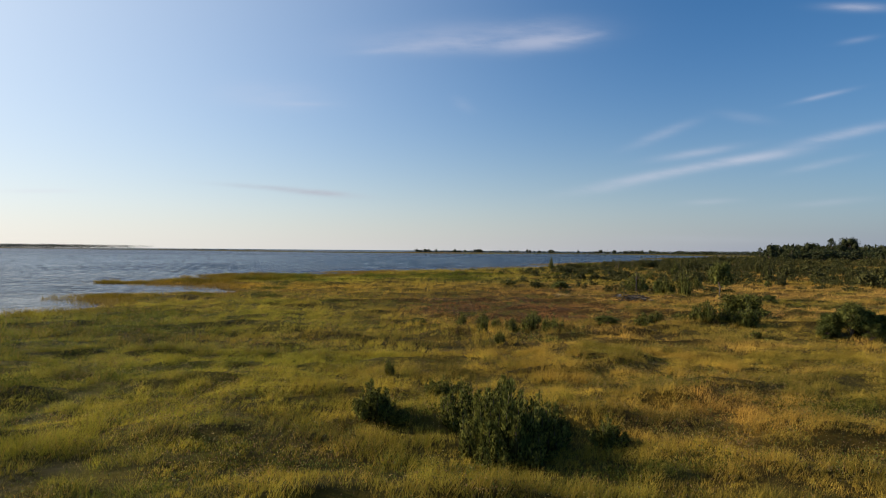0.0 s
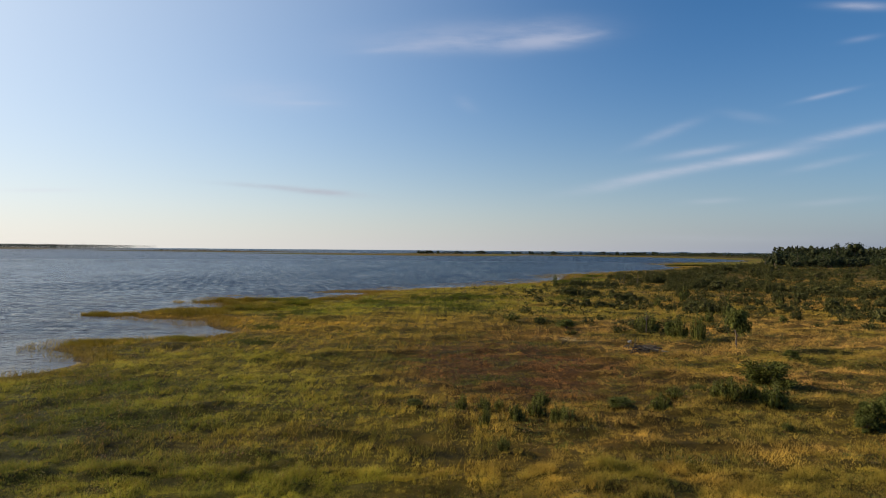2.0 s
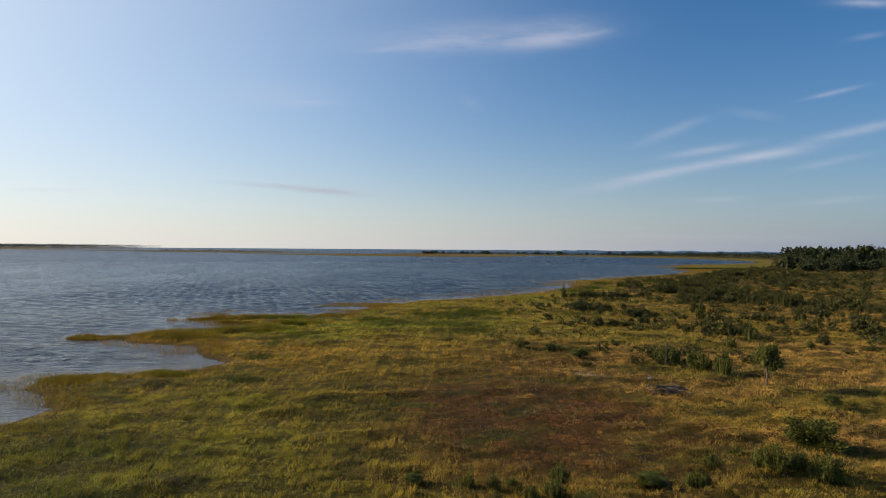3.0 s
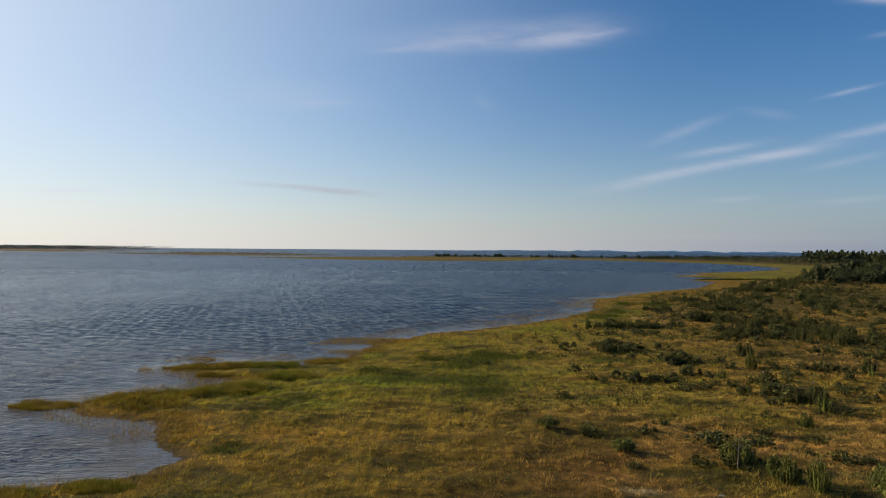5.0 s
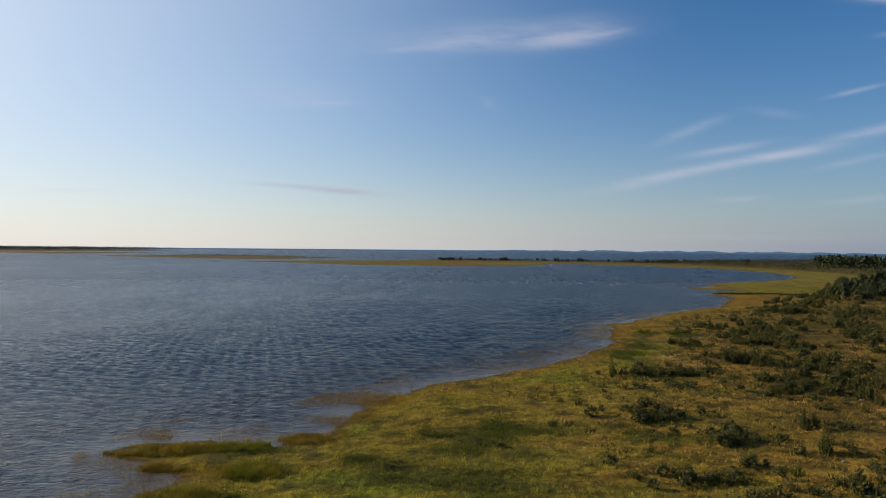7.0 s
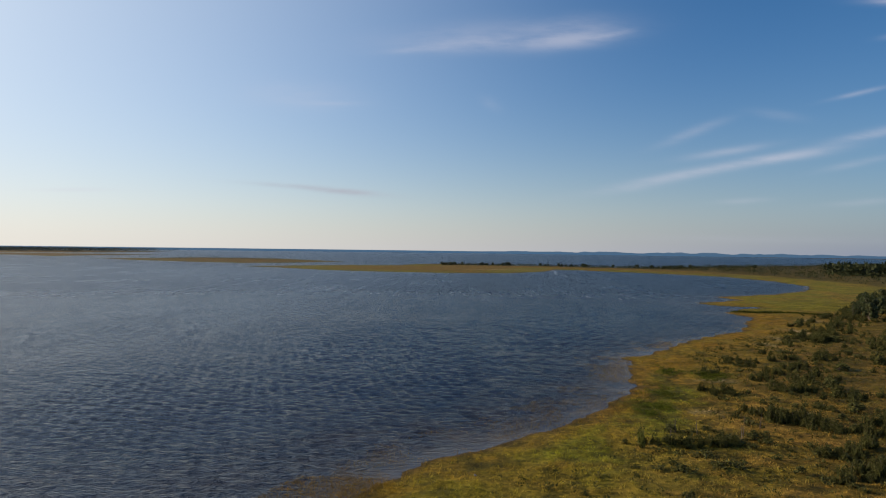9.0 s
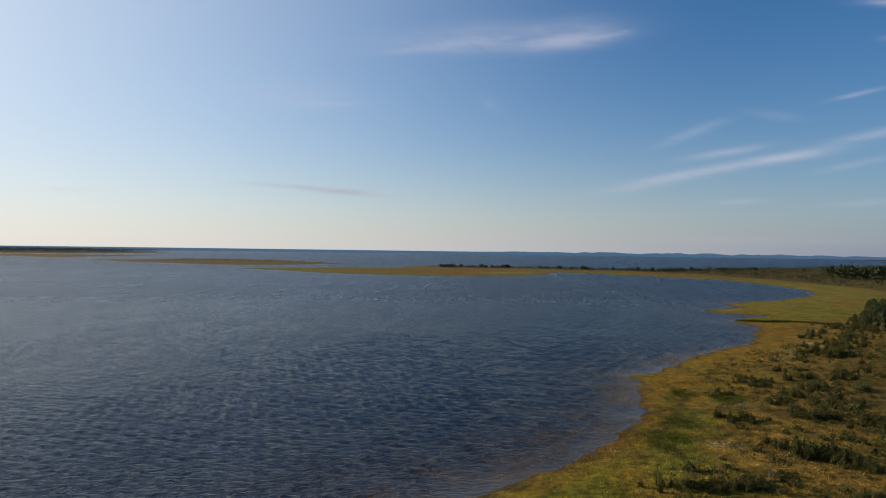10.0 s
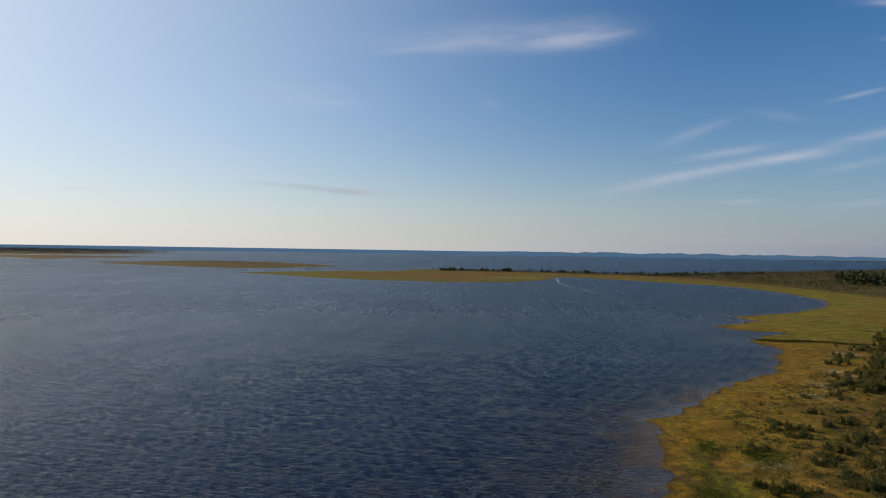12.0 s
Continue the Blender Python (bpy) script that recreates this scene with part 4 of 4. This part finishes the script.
JUNIPERS_D = [(71.2,151.6,3.52,3.52), (70.4,146.2,4.35,1.78), (38.4,100.4,2.85,2.37), (40.8,100.6,1.96,2.02), (39.6,95.5,2.59,1.43), (34.4,89.9,1.51,1.51), (34.4,104.1,1.94,2.13), (27.7,168.2,3.71,0.83), (33.9,169.3,2.44,2.81), (37.7,170.8,3.04,3.23), (41.6,171.4,3.34,3.44), (57.9,187.6,4.6,2.41), (62.3,182.8,3.47,4.84), (126.8,303.7,4.61,8.39), (120.9,305.9,2.54,5.5), (88.1,256.2,2.36,2.36), (90.0,243.7,2.84,3.16), (78.5,214.2,2.12,2.38), (86.5,212.5,2.1,2.1), (57.3,164.0,1.96,2.67), (57.4,156.5,2.48,2.81), (50.3,153.7,1.28,1.6)]
JUNIPERS_E = [(56.5, 165.5, 2.6, 3.5), (61.0, 167.0, 3.0, 4.0), (66.0, 170.0, 3.2, 4.0), (70.5, 176.0, 3.2, 4.0), (64.0, 180.0, 2.4, 3.0), (74.0, 184.0, 3.0, 4.0), (111.2,269.0,2.0,4.0)]
SHRUBS_A = [(22.28, 38.5, 1.35, 1.5), (23.17, 38.0, 1.8, 1.7), (24.28, 38.4, 1.6, 1.7), (25.27, 38.0, 1.45, 1.6), (23.77, 37.3, 1.1, 1.4), (21.67, 38.0, 0.8, 1.1), (10.11, 42.6, 0.51, 1.24), (-1.89, 41.8, 0.43, 1.0), (14.1, 80.5, 1.11, 2.22), (24.1, 74.4, 1.69, 1.36), (10.0, 41.7, 0.51, 1.69), (43.3, 88.0, 1.02, 1.09), (28.7, 58.4, 0.94, 1.28), (27.8, 142.7, 1.85, 5.77), (58.0, 99.6, 1.41, 3.13), (40.3, 97.1, 1.07, 4.57), (32.3, 125.4, 1.61, 3.02), (32.6, 116.5, 1.86, 2.23), (30.0, 138.1, 1.56, 2.76), (37.9, 102.1, 2.8, 3.16), (23.8, 111.5, 1.66, 3.04), (27.6, 111.8, 1.52, 2.08), (2.3, 122.9, 1.18, 3.15)]
JUNIPERS_G = [(77.8, 252.3, 2.6, 7.58), (79.3, 235.9, 2.6, 4.95), (91.3, 246.1, 2.6, 5.3), (71.7, 227.1, 2.6, 3.95), (72.3, 217.6, 2.6, 4.53), (54.1, 211.5, 2.6, 3.69), (72.7, 213.0, 2.6, 4.15), (96.0, 261.3, 2.6, 3.78), (91.2, 268.1, 2.6, 3.63), (63.5, 236.4, 2.6, 3.72), (87.4, 241.7, 2.6, 6.98), (64.2, 184.6, 2.6, 7.17), (71.6, 215.0, 2.6, 5.15), (60.7, 186.0, 2.6, 4.77), (77.6, 246.0, 2.6, 4.66), (115.9, 265.5, 2.6, 6.89), (108.9, 264.8, 2.6, 6.18), (76.1, 211.8, 2.6, 4.28), (67.9, 180.0, 2.6, 4.92), (55.1, 192.9, 2.6, 3.73), (89.7, 225.3, 2.6, 4.95), (59.5, 193.3, 2.47, 3.3), (83.8, 208.5, 2.6, 4.92), (57.6, 211.1, 2.6, 3.51), (74.8, 230.0, 2.6, 3.68)]
dense_juniper, dense_shrub = [], []
for i, (x, y, h, w) in enumerate(JUNIPERS_A + JUNIPERS_B + JUNIPERS_C + JUNIPERS_D + JUNIPERS_E + JUNIPERS_F + JUNIPERS_G):
    near = y < 90
    label = ("dense dark green juniper bush among tall grass" if h < 1.4 else "tall dark green juniper with upright plumes") if near else "dark green juniper on the open meadow"
    if near or w < 1.6:
        plant(f"juniper_near{i % 4}" if y < 30 else f"juniper_mid{i % 4}" if near else f"juniper{i % 4}", x, y, h * 1.05, w * 1.0, label, "juniper bush", "junipers on the meadow")
        continue
    # a broad thicket is several plants of its own, the tallest in the middle
    r = np.random.default_rng(700 + i)
    for k in range(int(2 + 1.1 * w)):
        a, far = r.uniform(0, 2 * np.pi), 0.5 * w * math.sqrt(r.random())
        high = h * (1.05 - 0.5 * far / w - 0.45 * r.random())
        row = (f"scrub{k % 4}", x + far * math.cos(a) * 1.15, y + 1.3 * far * math.sin(a), high, min(0.75 * w, high * r.uniform(0.6, 1.1)))
        if k > 2 and y > 110:
            dense_juniper.append(row)
            continue
        plant(*row, label, "juniper bush", "junipers on the meadow")
for i, (x, y, h, w) in enumerate(SHRUBS_A):
    if y < 90 or w < 2.0:
        plant("shrub_near" if y < 60 else f"shrub{i % 4}", x, y, h * 1.05, w * 1.05, "rounded leafy green shrub in the grass", "shrub", "leafy shrubs")
        continue
    r = np.random.default_rng(800 + i)
    for k in range(int(3 + 1.2 * w)):
        a, far = r.uniform(0, 2 * np.pi), 0.55 * w * math.sqrt(r.random())
        high = h * (1.0 - 0.5 * far / w - 0.4 * r.random())
        plant(f"bush{k % 4}", x + far * math.cos(a) * 1.2, y + 1.3 * far * math.sin(a), high, high * r.uniform(0.8, 1.5), "rounded leafy green shrub in the grass", "shrub", "leafy shrubs")


def scrub_edge(y):
    return np.interp(y, [90, 150, 200, 250, 300, 350, 400], [58, 62, 72, 93, 116, 142, 172])


def planted(name, rows, label, category):
    """Many plants of the kinds above as one piece of stuff: rows of kind, x, y, height and breadth."""
    vs, fs, at = [], [], 0
    for n, (key, x, y, h, w) in enumerate(rows):
        me = kinds[key][2]
        co = np.empty(len(me.vertices) * 3, np.float32)
        me.vertices.foreach_get("co", co)
        co = co.reshape(-1, 3) * [w, w, h]
        a = n * 2.4
        z = float(height(np.array([x]), np.array([y]), shore([x], [y]))[0])
        co = np.stack([co[:, 0] * math.cos(a) - co[:, 1] * math.sin(a) + x, co[:, 0] * math.sin(a) + co[:, 1] * math.cos(a) + y, co[:, 2] + z], -1)
        faces = np.empty(len(me.loops), np.int32)
        me.loops.foreach_get("vertex_index", faces)
        vs.append(co)
        fs.append(faces.reshape(-1, 4) + at)
        at += len(co)
    me = mesh_of(name, np.concatenate(vs), np.concatenate(fs), kinds[rows[0][0]][2].materials[0])
    return tagged(new(name, me), label, category, kind="stuff")


# the juniper scrub that thickens away from the shore
r = np.random.default_rng(31)
made = 0
while made < 460:
    y = r.uniform(85, 400)
    x = scrub_edge(y) - 4 + abs(r.normal(0, 0.40)) * y * 0.5
    if x > 0.85 * y or fbm(np.array([x / 16]), np.array([y / 16]), 71)[0] < 0.48 - 0.05 * (y > 200):
        continue
    h = r.uniform(0.9, 3.0) * (1 + 0.15 * (y > 220))
    juni = r.random() < 0.68
    if made > 60:
        (dense_juniper if juni else dense_shrub).append((f"{'scrub' if juni else 'bush'}{made % 4}", x, y, h * (1 if juni else 0.8), h * r.uniform(0.7, 1.3)))
    elif juni:
        plant(f"scrub{made % 4}", x, y, h, h * r.uniform(0.6, 1.2), "dark green juniper in open scrub", "juniper bush", "junipers in the scrub")
    else:
        plant(f"bush{made % 4}", x, y, h * 0.8, h * r.uniform(0.9, 1.4), "green shrub in open scrub", "shrub", "shrubs in the scrub")
    made += 1
for k in range(150):
    q = r.random()
    h = r.uniform(1.0, 2.7)
    dense_juniper.append((f"scrub{k % 4}", 122 + 108 * q + r.normal(0, 2.5), 297 + 162 * q + r.normal(0, 3), h, h * r.uniform(0.7, 1.2)))
for k in range(120):
    cx, cy, rx, ry = ((31, 140, 8, 2.5), (32, 125, 6, 6), (26, 113, 7, 3), (41, 174, 11, 3), (62, 188, 6, 5), (58, 160, 6, 5), (59, 166, 5, 2), (50, 104, 9, 5), (66, 198, 5, 6))[k % 9]
    h = r.uniform(0.4, 1.5)
    dense_shrub.append((f"bush{k % 4}", r.normal(cx, rx * 0.7), r.normal(cy, ry * 0.7), h, h * r.uniform(1.0, 1.8)))
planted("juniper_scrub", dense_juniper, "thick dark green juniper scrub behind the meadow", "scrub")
planted("leafy_scrub", dense_shrub, "green leafy scrub among junipers", "scrub")
low_juniper = []
while len(low_juniper) < 420:
    y = r.uniform(75, 380)
    x = r.uniform(0.12 * y, 0.66 * y)
    if shore([x], [y])[0] < 18 or fbm(np.array([x / 16]), np.array([y / 10]), 75)[0] < 0.52 or x < 0.12 * y + 14 * r.random():
        continue
    h = r.uniform(0.3, 1.3)
    low_juniper.append((f"mini{len(low_juniper) % 4}", x, y, h, h * r.uniform(1.2, 3.2)))
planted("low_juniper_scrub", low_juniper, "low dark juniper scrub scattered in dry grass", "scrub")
# coarse dark tussocks and dwarf bushes that roughen the pasture
n = 9000
y = np.sqrt(rng.uniform(75**2, 330**2, n))
x = rng.uniform(0.02, 0.66, n) * y
d = shore(x, y)
keep = (d > 12) & (y > 95) & (0.6 * fbm(x / 9, y / 6, 191) + 0.4 * fbm(x / 30, y / 24, 192) > rng.uniform(0.48, 0.56, n))
x, y, d = x[keep], y[keep], d[keep]
k, high = 9, rng.uniform(0.15, 0.5, (len(x), 1, 1)) * (1 + y[:, None, None] / 500)
p = np.stack([x, y, height(x, y, d)], -1)[:, None] + np.concatenate([rng.normal(0, 0.5, (len(x), k, 2)) * high * [1.5, 0.9], rng.uniform(0, 0.9, (len(x), k, 1)) * high], 2)
v, f = sprays(p.reshape(-1, 3), (rng.normal(0, 0.7, (len(x), k, 3)) + [0, 0, 0.8]).reshape(-1, 3), np.repeat(high.ravel() * 0.75, k)[:, None], np.repeat(high.ravel() * 0.42, k)[:, None], rng)
tint = np.repeat(np.array([(0.06, 0.064, 0.02), (0.09, 0.085, 0.024), (0.085, 0.075, 0.024)])[rng.integers(0, 3, len(x))] * rng.uniform(0.7, 1.3, (len(x), 1)), 4 * k, 0)
tagged(new("tussocks", mesh_of("tussocks", v, f, M_GRASS, tint)), "coarse dark olive tussocks in dry pasture", "tussocks", kind="stuff")
# small bushes dotted over the dry meadow
made = 0
while made < 60:
    y = r.uniform(95, 260)
    x = r.uniform(0.08 * y, scrub_edge(y))
    if shore([x], [y])[0] < 16 or fbm(np.array([x / 20]), np.array([y / 14]), 73)[0] < 0.47:
        continue
    h = r.uniform(0.4, 1.3)
    plant(f"mini{made % 4}", x, y, h, h * r.uniform(0.9, 2.2), "low young juniper in dry grass", "juniper bush", "young junipers")
    made += 1
# the wood behind the scrub
made = 0
while made < 200:
    y = r.uniform(375, 545)
    x = 0.62 * (y - 92) + 3 + abs(r.normal(0, 60))
    h = r.uniform(4, 7.5) * (1.35 if r.random() < 0.15 else 1)
    if r.random() < 0.5:
        plant(f"pine{made % 4}", x, y, h, h * r.uniform(0.9, 1.3), "dark pine in the coastal wood", "tree", "trees of the wood")
    else:
        plant(f"wood{made % 4}", x, y, h * 0.9, h * r.uniform(0.8, 1.2), "round-crowned dark green tree in the coastal wood", "tree", "trees of the wood")
    made += 1
kind_of("great", "broadleaf_tree", shrub(281, 2600, 0.05, 0.12, 1.3), M_FARWOOD)
kind_of("great_pine", "pine_tree", pine(282, 2200, 0.045), M_PINE)
plant("great", 272, 482, 12.5, 13, "large round-crowned tree above the wood", "tree", "trees of the wood")
plant("great", 300, 484, 16.5, 15, "large round-crowned tree above the wood", "tree", "trees of the wood")
plant("great_pine", 286, 480, 15.5, 14, "large flat-crowned pine above the wood", "tree", "trees of the wood")
# trees along the far spit
for i in range(64):
    s = r.random() ** 1.2
    x, y = -52 + 640 * s + r.normal(0, 6), np.interp(s, [0, 0.2, 0.5, 0.6, 1], [1370, 1350, 1300, 1255, 1440]) + r.normal(0, 14)
    h = r.uniform(3.4, 7.2)
    plant(f"tiny{i % 4}", x, y, h, h * r.uniform(0.7, 1.3), "small dark tree on the low far spit", "tree", "trees on the far spit")


def far_wood(name, x, y, h, label, leaves=26, flat=1.0, mat=None, leaf=0.34):
    """Woods too far off to count: clumped crowns in one piece."""
    n = len(x)
    z = height(x, y, shore(x, y))
    k = leaves
    w = rng.normal(0, 1, (n, k, 3))
    w /= np.linalg.norm(w, axis=2, keepdims=True)
    centre = np.stack([x, y, z + h * 0.52], -1)[:, None]
    p = centre + w * (rng.random((n, k, 1)) ** 0.4) * h[:, None, None] * np.array([0.42 * flat, 0.42 * flat, 0.48])
    v, f = sprays(p.reshape(-1, 3), (w + [0, 0, 0.4]).reshape(-1, 3), float(np.mean(h)) * leaf, float(np.mean(h)) * leaf * 0.7, rng)
    return tagged(new(name, mesh_of(name, v, f, mat or M_FARWOOD)), label, "woodland", kind="stuff")


def inside(n, ring, y0, y1, x0, x1, margin=6):
    x, y = rng.uniform(x0, x1, n), rng.uniform(y0, y1, n)
    keep = inland(x, y, ring) > margin
    return x[keep], y[keep]


x, y = inside(10000, WOOD_FAR, 560, 2300, 300, 1900)
keep = fbm(x / 70, y / 70, 81) > 0.38
x, y = x[keep], y[keep]
far_wood("far_wood", x, y, rng.uniform(2.5, 7.0, len(x)), "low dark scrub woodland beyond the meadow", 14, 1.9)
x, y = inside(1500, [(505, 1010), (950, 900), (1400, 1100), (850, 1250), (590, 1180)], 880, 1260, 500, 1400)
far_wood("far_wood", x, y, rng.uniform(10, 17, len(x)), "dark conifer plantation in the distance", 26)
x, y = inside(3400, WOOD_ISLAND, 2200, 3500, -3600, -1430, 12)
far_wood("far_wood", x, y, rng.uniform(14, 18, len(x)), "dark wooded island across the water", 34, 2.8, M_ISLE_HAZED, 0.13)
q = rng.random(900) ** 1.1
x, y = -55 + 640 * q + rng.normal(0, 8, 900), np.interp(q, [0, 0.2, 0.5, 0.6, 1], [1372, 1352, 1305, 1262, 1445]) + rng.normal(0, 12, 900)
far_wood("far_scrub", x, y, rng.uniform(1.6, 4.6, 900), "low dark scrub along the far spit", 14, 2.2)
x, y = inside(900, ISLET, 1300, 1830, -900, -270, 25)
keep = y > 1560
far_wood("far_scrub", x[keep], y[keep], rng.uniform(1.5, 4, keep.sum()), "low scrub on a distant islet", 16, 1.8)

# ---- lone things on the meadow ----
# a small tree with a bare trunk
(wv, wf), (cv_, cf) = shrub(404, 2600, 0.065, 0.45)
kinds["lone"] = ("small_tree", mesh_of("lone_stem", *joined([(wv, wf), tube([(0, 0, -0.05), (0.03, 0.01, 0.22), (0.0, 0.02, 0.6)], [0.032, 0.026, 0.015], 7)]), M_BARK, None, True), mesh_of("lone_crown", cv_, cf, M_LEAF))
plant("lone", 27.5, 66.0, 3.8, 2.3, "small round-crowned tree on a slim bare trunk", "tree", "")


def spreading(seed):
    """An old juniper of long, half-bare boughs."""
    r = np.random.default_rng(seed)
    wood, pts, ways = [], [], []
    for s in range(18):
        a, e = r.uniform(0, 2 * np.pi), r.uniform(0.22, 1)
        wide = (0.75 - 0.5 * e) * r.uniform(0.5, 1)
        end = np.array([wide * math.cos(a), wide * math.sin(a), e])
        mid = end * [0.45, 0.45, 0.62]
        wood.append(tube([(0, 0, -0.04), mid, end], [0.03, 0.018, 0.006], 5))
        for c in (mid * 0.5, mid, mid * 0.5 + end * 0.5, end):
            k = 170
            w = r.normal(0, 1, (k, 3))
            pts.append(c + w * [0.085, 0.085, 0.04])
            ways.append(w + [0.3 * math.cos(a), 0.3 * math.sin(a), 0.5])
    return joined(wood), sprays(np.concatenate(pts), np.concatenate(ways), 0.075, 0.03, r)


kind_of("spreading", "old_juniper", spreading(9), M_JUNIPER)
plant("spreading", 21.9, 48.8, 1.95, 2.9, "old juniper with spreading half-bare boughs", "juniper bush", "")


def boulder(x, y, size, seed):
    bm = bmesh.new()
    bmesh.ops.create_icosphere(bm, subdivisions=3, radius=1)
    for v in bm.verts:
        v.co *= 0.8 + 0.4 * noise.noise(v.co * 0.9 + Vector((seed, 0, 0))) + 0.1 * noise.noise(v.co * 3 + Vector((seed, 5, 0)))
        v.co = Vector((v.co.x * size, v.co.y * size * 0.8, v.co.z * size * 0.62))
    me = bpy.data.meshes.new("boulder")
    bm.to_mesh(me)
    bm.free()
    me.materials.append(M_ROCK)
    z = float(height(np.array([x]), np.array([y]), shore([x], [y]))[0])
    ob = new("boulder", me)
    ob.location = (x, y, z + 0.15 * size)
    return tagged(ob, "pale grey granite boulder in the grass", "boulder", "boulders")


boulder(18.3, 70.0, 0.42, 1.3)
boulder(18.1, 68.4, 0.28, 4.1)
for bx, by, bs in ((28.5, 83.0, 0.25), (43.6, 119.0, 0.3), (47.0, 112.0, 0.3), (64.0, 150.0, 0.35), (0.4, 153.0, 0.3), (90.0, 262.0, 0.5)):
    boulder(bx, by, bs, bx)


def brush_pile(x, y):
    r = np.random.default_rng(77)
    z = float(height(np.array([x]), np.array([y]), shore([x], [y]))[0])
    pile = new("brushwood_pile")
    pile.location = (x, y, z)
    for k in range(60):
        a, ln = r.uniform(0, 2 * np.pi), r.uniform(0.7, 2.0)
        c = np.array([r.normal(0, 0.6), r.normal(0, 0.4), 0.08 + 0.55 * r.random()])
        w = np.array([math.cos(a), math.sin(a) * 0.6, r.uniform(-0.12, 0.3)])
        if k > 56:
            w = np.array([r.normal(0, 0.3), 0.1, 1.0])
        rad = r.uniform(0.025, 0.07)
        v, f = tube([c - w * ln / 2, c + r.normal(0, 0.05, 3), c + w * ln / 2], [rad, rad * 0.8, rad * 0.3], 5)
        v[:, 2] = np.maximum(v[:, 2], -0.02)
        part("branch", mesh_of("branch", v, f, M_BRUSH if k % 12 else M_DEAD, None, True), pile)
    return tagged(pile, "heap of bleached dead branches on the grass", "brushwood")


brush_pile(18.0, 63.2)


def snag(x, y, high, seed):
    """A dead, bare young tree."""
    r = np.random.default_rng(seed)
    z = float(height(np.array([x]), np.array([y]), shore([x], [y]))[0])
    tree = new("dead_sapling")
    tree.location = (x, y, z)
    lean = r.normal(0, 0.06, 2)
    part("trunk", mesh_of("snag_trunk", *tube([(0, 0, -0.1), (lean[0] * high * 0.5, lean[1] * high * 0.5, high * 0.5), (lean[0] * high, lean[1] * high, high)], [0.07, 0.05, 0.015], 6), M_BARK, None, True), tree)
    for k in range(5):
        e = r.uniform(0.35, 0.9) * high
        a = r.uniform(0, 2 * np.pi)
        root = np.array([lean[0] * e, lean[1] * e, e])
        tip = root + np.array([math.cos(a), math.sin(a), 0.9]) * r.uniform(0.3, 0.6)
        part("twig", mesh_of("snag_twig", *tube([root, tip], [0.025, 0.008], 4), M_BARK, None, True), tree)
    return tagged(tree, "dead bare dark sapling standing among junipers", "dead tree", "dead saplings")


for k, (sx, sy, shigh) in enumerate(((33.0, 171, 3.0), (38.5, 174, 3.6), (45.5, 173, 3.2), (47.0, 176, 3.8), (36.0, 178, 2.8), (52.0, 181, 3.0), (22.1, 76.2, 2.6))):
    snag(sx, sy, shigh, 500 + k)

# a line of foam drifting off the spit
fa = np.linspace(0, 1, 60)
fxp = np.interp(fa, [0, 0.15, 0.3, 0.55, 0.8, 1], [134, 126, 117, 122, 131, 139]) + 1.2 * np.sin(fa * 23)
fyp = np.interp(fa, [0, 0.15, 0.3, 0.55, 0.8, 1], [1110, 1010, 930, 835, 745, 690])
fw = (0.8 * (1 - fa) + 0.3) * (0.6 + 0.5 * np.abs(np.sin(fa * 31)))
fv = np.concatenate([np.c_[fxp - fw, fyp, np.full(60, 0.05)], np.c_[fxp + fw, fyp, np.full(60, 0.05)]])
ii = np.arange(59)
tagged(new("foam_line", mesh_of("foam_line", fv, np.stack([ii, ii + 60, ii + 61, ii + 1], -1), M_FOAM)), "thin line of drifting foam on the bay", "foam", kind="stuff")
